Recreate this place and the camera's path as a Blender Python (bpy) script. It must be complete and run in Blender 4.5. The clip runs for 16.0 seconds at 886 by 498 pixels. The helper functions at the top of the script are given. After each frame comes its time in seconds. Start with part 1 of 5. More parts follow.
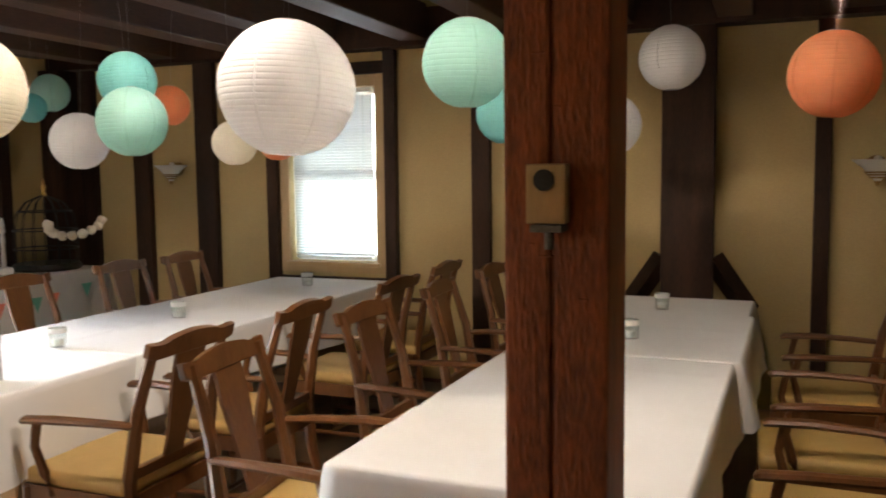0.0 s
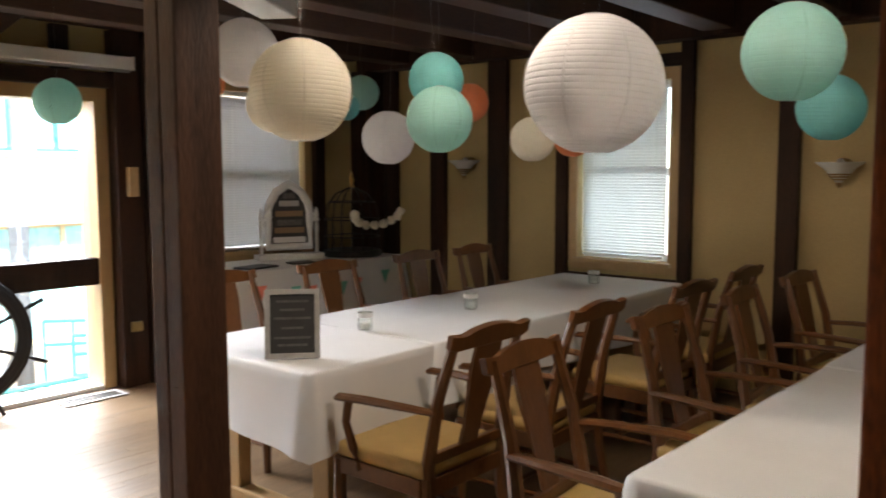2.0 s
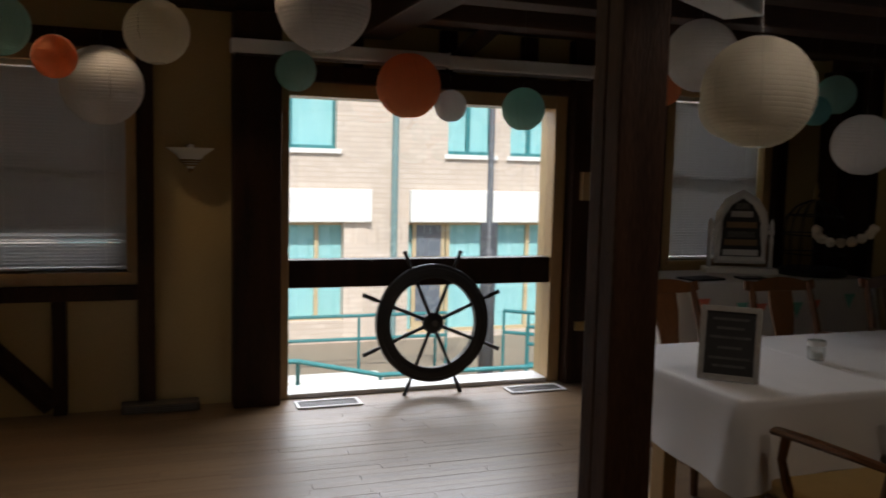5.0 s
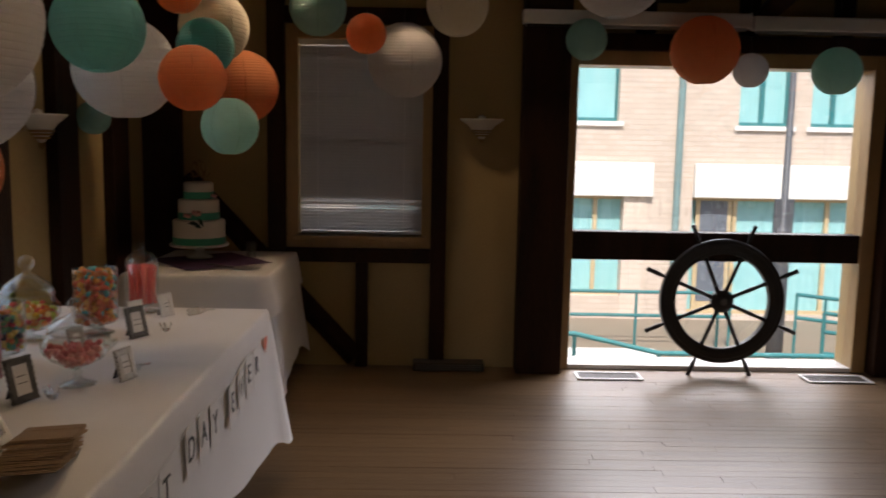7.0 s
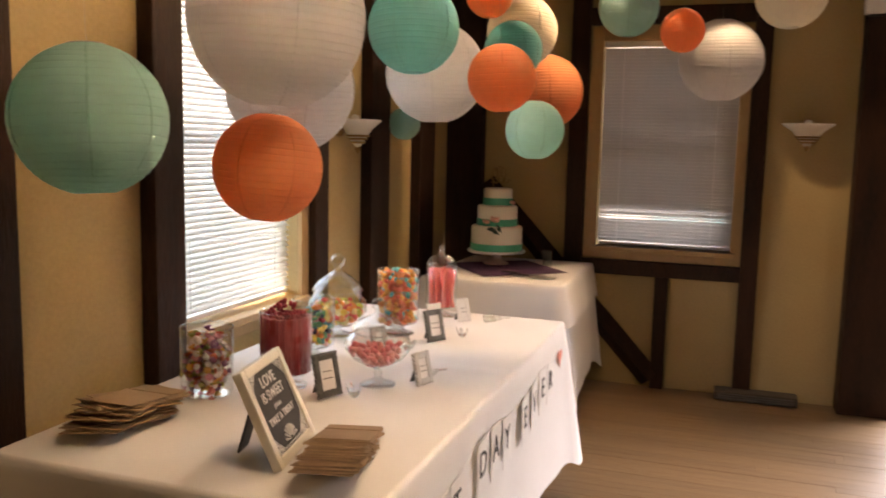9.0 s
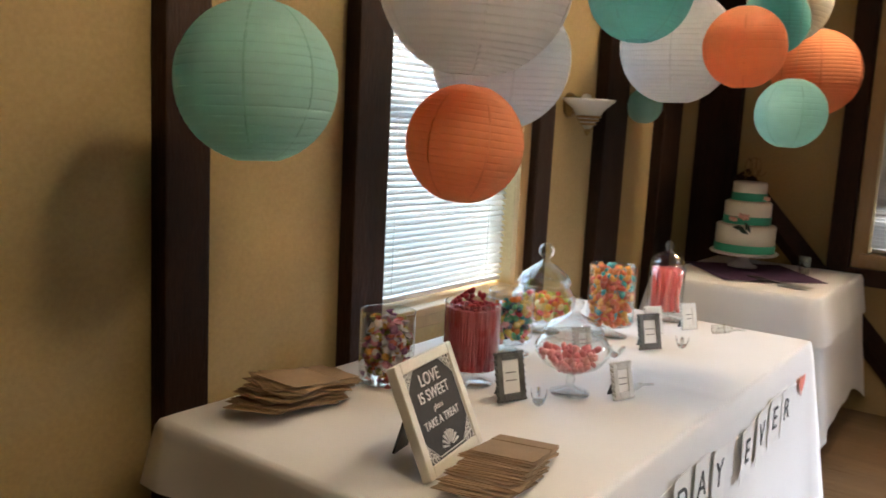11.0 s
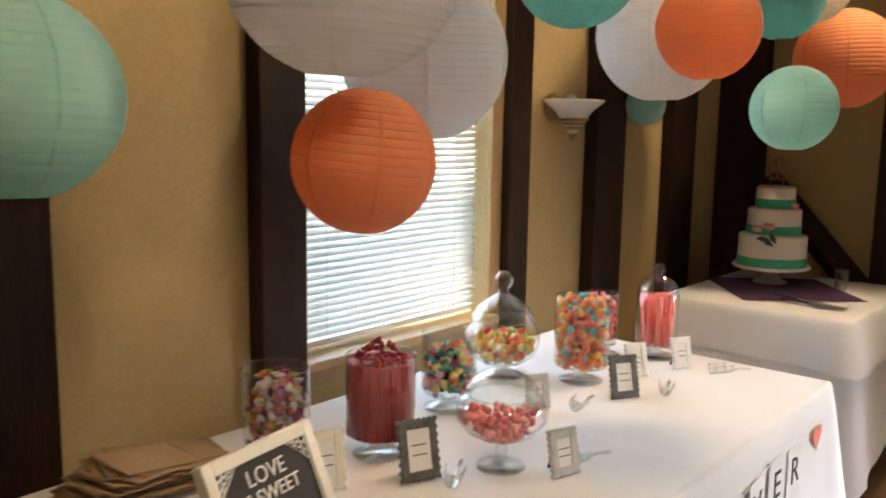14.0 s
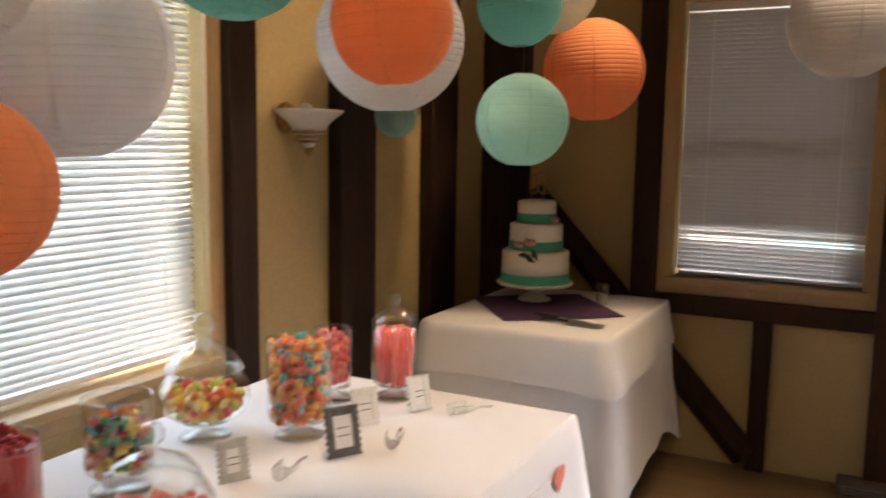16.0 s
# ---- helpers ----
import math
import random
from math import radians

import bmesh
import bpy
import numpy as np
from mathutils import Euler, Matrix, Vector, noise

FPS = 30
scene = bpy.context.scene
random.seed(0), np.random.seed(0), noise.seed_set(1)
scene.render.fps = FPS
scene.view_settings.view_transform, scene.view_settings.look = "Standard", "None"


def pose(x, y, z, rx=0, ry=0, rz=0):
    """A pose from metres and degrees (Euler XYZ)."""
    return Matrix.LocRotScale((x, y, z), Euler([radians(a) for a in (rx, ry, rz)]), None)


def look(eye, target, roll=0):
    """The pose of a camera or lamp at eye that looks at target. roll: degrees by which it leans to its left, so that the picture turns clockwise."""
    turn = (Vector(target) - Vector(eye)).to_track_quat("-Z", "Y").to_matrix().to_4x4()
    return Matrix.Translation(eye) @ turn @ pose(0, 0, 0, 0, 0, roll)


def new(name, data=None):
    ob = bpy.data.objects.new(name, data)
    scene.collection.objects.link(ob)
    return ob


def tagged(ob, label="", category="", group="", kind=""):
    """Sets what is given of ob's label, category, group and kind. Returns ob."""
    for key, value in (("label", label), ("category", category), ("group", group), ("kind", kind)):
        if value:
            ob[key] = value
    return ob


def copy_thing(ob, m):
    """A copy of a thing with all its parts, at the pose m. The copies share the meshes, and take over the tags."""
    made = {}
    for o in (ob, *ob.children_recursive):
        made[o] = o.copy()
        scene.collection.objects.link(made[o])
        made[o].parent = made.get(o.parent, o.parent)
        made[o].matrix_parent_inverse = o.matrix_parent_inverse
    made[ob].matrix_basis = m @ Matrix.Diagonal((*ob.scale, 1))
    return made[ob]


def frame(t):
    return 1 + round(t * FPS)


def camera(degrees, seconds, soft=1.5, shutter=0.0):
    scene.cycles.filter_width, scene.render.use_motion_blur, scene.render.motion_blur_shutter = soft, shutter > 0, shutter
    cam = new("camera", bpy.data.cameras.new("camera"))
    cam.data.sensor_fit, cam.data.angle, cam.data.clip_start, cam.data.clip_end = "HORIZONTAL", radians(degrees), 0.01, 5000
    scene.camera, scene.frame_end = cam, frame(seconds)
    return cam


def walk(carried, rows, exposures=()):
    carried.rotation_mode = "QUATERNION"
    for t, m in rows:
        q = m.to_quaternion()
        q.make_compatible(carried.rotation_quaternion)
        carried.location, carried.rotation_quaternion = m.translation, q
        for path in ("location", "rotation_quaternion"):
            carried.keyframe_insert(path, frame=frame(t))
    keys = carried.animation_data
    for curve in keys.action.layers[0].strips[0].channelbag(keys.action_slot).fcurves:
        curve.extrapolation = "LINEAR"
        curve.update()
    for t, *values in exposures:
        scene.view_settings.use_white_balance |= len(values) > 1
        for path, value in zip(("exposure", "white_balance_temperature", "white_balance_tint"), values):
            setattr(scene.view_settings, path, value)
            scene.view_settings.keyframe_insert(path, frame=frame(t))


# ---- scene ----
cam = camera(55.7, 16.0, soft=1.7, shutter=0.5)
PATH = [
    (0, (0.495, 0.405, 1.498), (-0.229, 2.26, 1.318), -0.7),
    (0.5, (0.455, 0.386, 1.498), (-0.394, 2.186, 1.318), -0.9),
    (1, (0.418, 0.391, 1.497), (-0.579, 2.115, 1.314), -0.8),
    (1.5, (0.394, 0.402, 1.498), (-0.734, 2.043, 1.314), -0.4),
    (2, (0.377, 0.416, 1.512), (-0.9, 1.943, 1.323), -0.1),
    (2.5, (0.349, 0.462, 1.513), (-1.055, 1.875, 1.334), 0.4),
    (3, (0.33, 0.498, 1.519), (-1.206, 1.767, 1.348), 0.9),
    (3.5, (0.316, 0.522, 1.518), (-1.305, 1.681, 1.345), 1.2),
    (4, (0.318, 0.524, 1.52), (-1.402, 1.529, 1.343), 1.2),
    (6.5, (0.333, 0.487, 1.489), (-1.644, 0.677, 1.257), 1.4),
    (7, (0.298, 0.468, 1.483), (-1.685, 0.503, 1.225), 1.1),
    (7.5, (0.266, 0.458, 1.469), (-1.714, 0.35, 1.206), 0.9),
    (8, (0.218, 0.434, 1.449), (-1.747, 0.176, 1.183), 0.9),
    (8.5, (0.162, 0.414, 1.453), (-1.762, -0.061, 1.187), 1.1),
    (9, (0.112, 0.391, 1.455), (-1.768, -0.245, 1.209), 1.3),
    (9.5, (0.032, 0.387, 1.467), (-1.792, -0.398, 1.226), 1.8),
    (10, (-0.054, 0.344, 1.45), (-1.819, -0.56, 1.184), 2.0),
    (12.5, (-0.401, 0.535, 1.427), (-1.782, -0.875, 1.106), 3.4),
    (13, (-0.502, 0.528, 1.428), (-1.895, -0.866, 1.083), 2.2),
    (13.5, (-0.611, 0.479, 1.446), (-2.054, -0.865, 1.116), 1.6),
    (14, (-0.738, 0.436, 1.457), (-2.248, -0.844, 1.167), 1.0),
    (14.5, (-0.824, 0.414, 1.451), (-2.404, -0.779, 1.167), 0.5),
    (15, (-0.914, 0.419, 1.459), (-2.549, -0.693, 1.159), 0.2),
    (15.5, (-1.029, 0.434, 1.456), (-2.713, -0.604, 1.161), -0.1),
    (16, (-1.162, 0.46, 1.467), (-2.922, -0.455, 1.211), 0.9),
]
EXPOSURES = [
    (0, 3.7, 6400, 12), (1.5, 3.4, 6500, 12), (2.0, 2.9, 6400, 12), (2.5, 2.25, 6400, 13), (3.0, 1.6, 6500, 15), (3.5, 1.1, 6400, 15), (4.2, 0.45, 6300, 13),
    (6.3, 0.45, 6800, 20), (7.0, 0.6, 6800, 21), (7.5, 0.95, 7000, 22), (8.0, 1.45, 7200, 24), (8.5, 2.15, 7600, 26), (9.0, 2.6, 7400, 24), (9.5, 2.6, 6700, 17), (10, 2.55, 6400, 14),
    (12.3, 2.55, 5700, 11), (13, 2.6, 5900, 12), (14, 2.65, 6300, 13), (15, 2.55, 6600, 16), (16, 2.45, 6700, 18),
]
walk(cam, [(t, look(eye, target, roll)) for t, eye, target, roll in PATH], EXPOSURES)

# ---- world, sun and lamps ----
world = bpy.data.worlds.new("world")
world.use_nodes = True
scene.world = world
wn = world.node_tree
sky = wn.nodes.new("ShaderNodeTexSky")
sky.sky_type = "NISHITA"
sky.sun_disc = False
sky.sun_elevation = radians(50)
sky.sun_rotation = radians(100)
wn.nodes["Background"].inputs["Strength"].default_value = 0.15
wn.links.new(sky.outputs[0], wn.nodes["Background"].inputs[0])


def lamp(name, kind, m, energy, colour, size=0.05, size_y=0.0, angle=0.0):
    data = bpy.data.lights.new(name, kind)
    data.energy, data.color = energy, colour
    if kind == "AREA":
        data.shape, data.size, data.size_y = "RECTANGLE", size, size_y
    elif kind == "SUN":
        data.angle = angle
    else:
        data.shadow_soft_size = size
    ob = new(name, data)
    ob.matrix_world = m
    return ob


lamp("sun", "SUN", look((0, -2, 10), (-8, 0, 0)), 4.5, (1.0, 0.95, 0.88), angle=radians(3))
WARM = (1.0, 0.74, 0.45)
SOFT_WARM = (1.0, 0.86, 0.69)


def spotlight(eye, target, energy, colour, cone, blend, size=0.05):
    ob = lamp("ceiling_bulb", "SPOT", look(eye, target), energy, colour, size)
    ob.data.spot_size, ob.data.spot_blend = radians(cone), blend


# five bulbs turned towards the candy and cake tables, two over the dining tables
spotlight((-1.14, -0.06, 2.12), (-1.20, -0.60, 1.20), 2.9, WARM, 132, 0.2, 0.03)
spotlight((-1.44, 0.63, 2.42), (-1.60, -0.90, 1.20), 4.2, WARM, 100, 0.25, 0.03)
spotlight((-2.38, -0.19, 2.43), (-2.45, -0.75, 1.20), 5.0, (1.0, 0.78, 0.52), 112, 0.3)
spotlight((-4.14, -0.20, 2.46), (-3.50, -0.68, 1.25), 9.5, WARM, 104, 0.25, 0.04)
spotlight((-4.40, 0.40, 2.50), (-3.70, 0.75, 1.30), 7.0, WARM, 126, 0.2, 0.04)
spotlight((0.05, 2.60, 2.45), (0.06, 2.75, 0.7), 5.6, SOFT_WARM, 156, 0.3, 0.06)
spotlight((-1.45, 2.72, 2.42), (-1.52, 3.0, 0.7), 6.4, SOFT_WARM, 156, 0.3, 0.06)
DAY = (0.74, 0.88, 1.0)
STREET = (0.92, 0.95, 1.0)
# the sky above the street, as it falls through the glazed opening
lamp("window_daylight", "AREA", look((-6.5, 2.34, 3.1), (-4.3, 2.34, 0.3)), 42, STREET, 1.9, 1.5)
lamp("window_daylight", "AREA", look((-9.2, 4.2, 3.8), (-2.5, 1.0, 0.7)), 620, STREET, 8.0, 2.0)
lamp("window_daylight", "AREA", look((-2.47, 6.42, 1.15), (-2.47, 5, 1.2)), 3.5, DAY, 1.0, 0.8)
lamp("window_daylight", "AREA", look((-2.62, -1.95, 1.45), (-2.62, 0, 1.3)), 11, DAY, 1.5, 1.9)

# ---- materials ----


def material(name, a, b=None, rough=0.6, scale=6.0, fine=60.0, bump=0.1, metal=0.0, stretch=(1, 1, 1), vary=0.0, spec=0.5, coords="Object", islands=False, trans=0.0):
    """Two-scale noise between colours a and b, fine bump, optional per-piece change of value."""
    m = bpy.data.materials.new(name)
    m.use_nodes = True
    nt = m.node_tree
    n, l = nt.nodes, nt.links
    bs = n["Principled BSDF"]
    b = b or tuple(c * 0.8 for c in a)
    tc = n.new("ShaderNodeTexCoord")
    mp = n.new("ShaderNodeMapping")
    mp.inputs["Scale"].default_value = stretch
    l.new(tc.outputs[coords], mp.inputs[0])
    n1 = n.new("ShaderNodeTexNoise")
    n1.inputs["Scale"].default_value, n1.inputs["Detail"].default_value = scale, 6
    n2 = n.new("ShaderNodeTexNoise")
    n2.inputs["Scale"].default_value, n2.inputs["Detail"].default_value = fine, 4
    l.new(mp.outputs[0], n1.inputs["Vector"])
    l.new(mp.outputs[0], n2.inputs["Vector"])
    mix = n.new("ShaderNodeMix")
    mix.data_type = "FLOAT"
    mix.inputs[0].default_value = 0.45
    l.new(n1.outputs["Fac"], mix.inputs[2])
    l.new(n2.outputs["Fac"], mix.inputs[3])
    ramp = n.new("ShaderNodeValToRGB")
    ramp.color_ramp.elements[0].position, ramp.color_ramp.elements[1].position = 0.3, 0.7
    ramp.color_ramp.elements[0].color, ramp.color_ramp.elements[1].color = (*b, 1), (*a, 1)
    l.new(mix.outputs[0], ramp.inputs[0])
    out = ramp.outputs[0]
    if vary:
        info = n.new("ShaderNodeNewGeometry" if islands else "ShaderNodeObjectInfo")
        hsv = n.new("ShaderNodeHueSaturation")
        mr = n.new("ShaderNodeMapRange")
        mr.inputs[3].default_value, mr.inputs[4].default_value = 1 - vary, 1 + vary
        l.new(info.outputs["Random Per Island" if islands else "Random"], mr.inputs[0])
        l.new(mr.outputs[0], hsv.inputs["Value"])
        l.new(out, hsv.inputs["Color"])
        out = hsv.outputs[0]
    l.new(out, bs.inputs["Base Color"])
    bs.inputs["Roughness"].default_value = rough
    bs.inputs["Metallic"].default_value = metal
    bs.inputs["Specular IOR Level"].default_value = spec
    if bump:
        bp = n.new("ShaderNodeBump")
        bp.inputs["Strength"].default_value, bp.inputs["Distance"].default_value = bump, 0.01
        l.new(mix.outputs[0], bp.inputs["Height"])
        l.new(bp.outputs[0], bs.inputs["Normal"])
    if trans:
        tr = n.new("ShaderNodeBsdfTranslucent")
        ms = n.new("ShaderNodeMixShader")
        ms.inputs[0].default_value = trans
        l.new(out, tr.inputs[0])
        l.new(bs.outputs[0], ms.inputs[1])
        l.new(tr.outputs[0], ms.inputs[2])
        l.new(ms.outputs[0], n["Material Output"].inputs[0])
    return m


def candy(name, colours, rough=0.35, sub=0.2):
    """Each loose piece takes one of the colours."""
    m = bpy.data.materials.new(name)
    m.use_nodes = True
    n, l = m.node_tree.nodes, m.node_tree.links
    g = n.new("ShaderNodeNewGeometry")
    r = n.new("ShaderNodeValToRGB")
    r.color_ramp.interpolation = "CONSTANT"
    e = r.color_ramp.elements
    e[0].color = (*colours[0], 1)
    e[1].position, e[1].color = 1 / len(colours), (*colours[1 % len(colours)], 1)
    for i, c in enumerate(colours[2:], 2):
        e.new(i / len(colours)).color = (*c, 1)
    l.new(g.outputs["Random Per Island"], r.inputs[0])
    nz = n.new("ShaderNodeTexNoise")
    nz.inputs["Scale"].default_value = 120
    bp = n.new("ShaderNodeBump")
    bp.inputs["Strength"].default_value = 0.25
    bp.inputs["Distance"].default_value = 0.004
    l.new(nz.outputs["Fac"], bp.inputs["Height"])
    bs = n["Principled BSDF"]
    l.new(r.outputs[0], bs.inputs["Base Color"])
    l.new(bp.outputs[0], bs.inputs["Normal"])
    bs.inputs["Roughness"].default_value = rough
    return m


def glass_material(name, tint=(0.97, 0.99, 0.98), rough=0.0):
    m = bpy.data.materials.new(name)
    m.use_nodes = True
    n, l = m.node_tree.nodes, m.node_tree.links
    n.remove(n["Principled BSDF"])
    tr, gl, mx, lw, pw, ma = (n.new(k) for k in ("ShaderNodeBsdfTransparent", "ShaderNodeBsdfGlossy", "ShaderNodeMixShader", "ShaderNodeLayerWeight", "ShaderNodeMath", "ShaderNodeMath"))
    tr.inputs[0].default_value = (*tint, 1)
    gl.inputs["Roughness"].default_value = rough
    pw.operation, pw.inputs[1].default_value = "POWER", 2.6
    ma.operation, ma.inputs[1].default_value, ma.inputs[2].default_value = "MULTIPLY_ADD", 0.85, 0.085
    l.new(lw.outputs["Facing"], pw.inputs[0])
    l.new(pw.outputs[0], ma.inputs[0])
    l.new(ma.outputs[0], mx.inputs[0])
    l.new(tr.outputs[0], mx.inputs[1])
    l.new(gl.outputs[0], mx.inputs[2])
    l.new(mx.outputs[0], n["Material Output"].inputs[0])
    return m


PLASTER = material("plaster", (0.50, 0.375, 0.175), (0.39, 0.285, 0.125), 0.85, 1.6, 90, 0.12)
TIMBER = material("dark_timber", (0.052, 0.020, 0.008), (0.006, 0.003, 0.002), 0.6, 4, 50, 0.9, stretch=(3, 3, 0.4), vary=0.25, spec=0.25)
TIMBER_RED = material("reddish_timber", (0.38, 0.098, 0.020), (0.050, 0.011, 0.004), 0.5, 3.5, 55, 0.9, stretch=(2.2, 2.2, 0.5), spec=0.35)
BEAM = material("beam_timber", (0.085, 0.036, 0.016), (0.035, 0.014, 0.007), 0.6, 2.5, 40, 0.5, stretch=(2, 0.4, 2), vary=0.2)
CEILING = material("ceiling_board", (0.72, 0.70, 0.66), (0.62, 0.60, 0.56), 0.9, 2, 50, 0.1)
CASING = material("varnished_pine", (0.50, 0.33, 0.15), (0.38, 0.24, 0.10), 0.4, 4, 60, 0.15, stretch=(2, 2, 0.4))
PLANK = material("oak_plank", (0.245, 0.158, 0.085), (0.150, 0.092, 0.047), 0.36, 5, 70, 0.22, stretch=(9, 0.5, 1), vary=0.13)
SUBFLOOR = material("floor_joint", (0.12, 0.078, 0.043), (0.08, 0.05, 0.03), 0.8, 5, 60, 0.1)
CLOTH = material("white_tablecloth", (0.80, 0.79, 0.78), (0.74, 0.73, 0.72), 0.85, 5, 350, 0.12)
CHAIR_WOOD = material("walnut_chair_wood", (0.185, 0.074, 0.021), (0.080, 0.029, 0.008), 0.36, 5, 60, 0.2, stretch=(2, 2, 0.5), vary=0.15)
SEAT = material("tan_vinyl", (0.60, 0.40, 0.14), (0.50, 0.32, 0.10), 0.5, 12, 200, 0.2)
BLIND = material("blind_slat_vinyl", (0.74, 0.74, 0.71), (0.68, 0.68, 0.65), 0.45, 8, 80, 0.02, trans=0.03)
# closed west blinds: their dimness is put into a grey darker than BLIND
BLIND_DIM = material("shaded_blind_slat", (0.50, 0.495, 0.485), (0.44, 0.435, 0.425), 0.5, 8, 80, 0.02)
BLACK = material("black_paint", (0.016, 0.016, 0.017), (0.010, 0.010, 0.011), 0.45, 10, 90, 0.15)
CHALK = material("chalkboard", (0.045, 0.042, 0.040), (0.030, 0.028, 0.027), 0.8, 8, 90, 0.05)
WHITE = material("white_paint", (0.80, 0.79, 0.76), (0.72, 0.71, 0.68), 0.5, 6, 80, 0.08)
CREAM = material("cream_frame", (0.82, 0.78, 0.68), (0.74, 0.70, 0.60), 0.5, 6, 80, 0.08)
PEWTER = material("pewter", (0.20, 0.195, 0.18), (0.07, 0.068, 0.06), 0.45, 40, 200, 0.5, metal=0.6)
SILVER = material("antique_silver", (0.62, 0.60, 0.56), (0.42, 0.40, 0.37), 0.4, 40, 200, 0.4, metal=0.5)
KRAFT = material("kraft_paper", (0.34, 0.225, 0.125), (0.26, 0.17, 0.09), 0.85, 10, 150, 0.15, vary=0.18)
PAPER = material("white_card", (0.82, 0.81, 0.79), (0.77, 0.76, 0.74), 0.8, 10, 150, 0.03)
INK = material("black_ink", (0.02, 0.02, 0.02), (0.015, 0.015, 0.015), 0.7, 10, 50, 0)
CORAL = material("coral_card", (0.85, 0.25, 0.17), (0.78, 0.21, 0.14), 0.7, 10, 100, 0.02)
TEALCARD = material("teal_card", (0.20, 0.58, 0.48), (0.16, 0.50, 0.42), 0.7, 10, 100, 0.02)
METAL = material("steel_wire", (0.55, 0.54, 0.52), (0.40, 0.39, 0.38), 0.3, 20, 100, 0.05, metal=0.9)
GRILLE = material("bronze_grille", (0.11, 0.09, 0.065), (0.07, 0.055, 0.04), 0.6, 20, 100, 0.1, spec=0.3)
GLASS = glass_material("clear_glass")
PANE = glass_material("window_glass", (0.95, 0.98, 0.97))
OPAL = material("opal_glass", (0.82, 0.80, 0.75), (0.76, 0.74, 0.69), 0.25, 8, 60, 0.02, trans=0.35)
BRASS = material("aged_brass", (0.42, 0.28, 0.10), (0.25, 0.16, 0.06), 0.4, 20, 90, 0.2, metal=0.8)
PURPLE = material("plum_cloth", (0.075, 0.030, 0.085), (0.045, 0.018, 0.055), 0.8, 20, 250, 0.2)
ICING = material("cream_icing", (0.84, 0.78, 0.66), (0.79, 0.73, 0.61), 0.55, 8, 60, 0.05)
GREEN = material("green_ribbon", (0.06, 0.42, 0.26), (0.045, 0.34, 0.21), 0.4, 8, 90, 0.05)
ROSE = material("rose_petal", (0.80, 0.33, 0.27), (0.88, 0.60, 0.50), 0.6, 30, 120, 0.1)
LEAF = material("dark_leaf", (0.02, 0.05, 0.03), (0.012, 0.03, 0.02), 0.5, 30, 120, 0.1)
PAPERS = {
    "white": material("white_lantern_paper", (0.80, 0.79, 0.79), (0.74, 0.73, 0.74), 0.85, 4, 140, 0.06, trans=0.55),
    "cream": material("ivory_lantern_paper", (0.82, 0.77, 0.66), (0.76, 0.71, 0.60), 0.85, 4, 140, 0.06, trans=0.55),
    "mint": material("mint_lantern_paper", (0.52, 0.81, 0.75), (0.46, 0.75, 0.69), 0.85, 4, 140, 0.06, trans=0.55),
    "teal": material("aqua_lantern_paper", (0.30, 0.67, 0.66), (0.25, 0.60, 0.59), 0.85, 4, 140, 0.06, trans=0.55),
    "orange": material("coral_lantern_paper", (0.90, 0.40, 0.19), (0.84, 0.35, 0.16), 0.85, 4, 140, 0.06, trans=0.55),
}

# ---- mesh helpers ----


def box_bm(x0, x1, y0, y1, z0, z1, bevel=0.0, bm=None, m=None):
    bm = bm or bmesh.new()
    r = bmesh.ops.create_cube(bm, size=1)["verts"]
    bmesh.ops.transform(bm, matrix=Matrix.Translation(((x0 + x1) / 2, (y0 + y1) / 2, (z0 + z1) / 2)) @ Matrix.Diagonal((x1 - x0, y1 - y0, z1 - z0, 1)), verts=r)
    if bevel:
        es = list({e for v in r for e in v.link_edges})
        out = bmesh.ops.bevel(bm, geom=es, offset=bevel, segments=2, profile=0.6, affect="EDGES")
        r = list({v for f in out["faces"] for v in f.verts} | {v for v in r if v.is_valid})
    if m is not None:
        bmesh.ops.transform(bm, matrix=m, verts=r)
    return bm


def lathe_bm(profile, seg=32, bm=None, m=None):
    """Turns (radius, z) pairs about z."""
    bm = bm or bmesh.new()
    rings = []
    for r, z in profile:
        if r < 1e-5:
            rings.append([bm.verts.new((0, 0, z))])
        else:
            rings.append([bm.verts.new((r * math.cos(2 * math.pi * i / seg), r * math.sin(2 * math.pi * i / seg), z)) for i in range(seg)])
    for a, b in zip(rings, rings[1:]):
        for i in range(seg):
            j = (i + 1) % seg
            if len(a) == 1 and len(b) == 1:
                continue
            if len(a) == 1:
                bm.faces.new((a[0], b[i], b[j]))
            elif len(b) == 1:
                bm.faces.new((a[i], a[j], b[0]))
            else:
                bm.faces.new((a[i], a[j], b[j], b[i]))
    if m is not None:
        bmesh.ops.transform(bm, matrix=m, verts=[v for r in rings for v in r])
    return bm


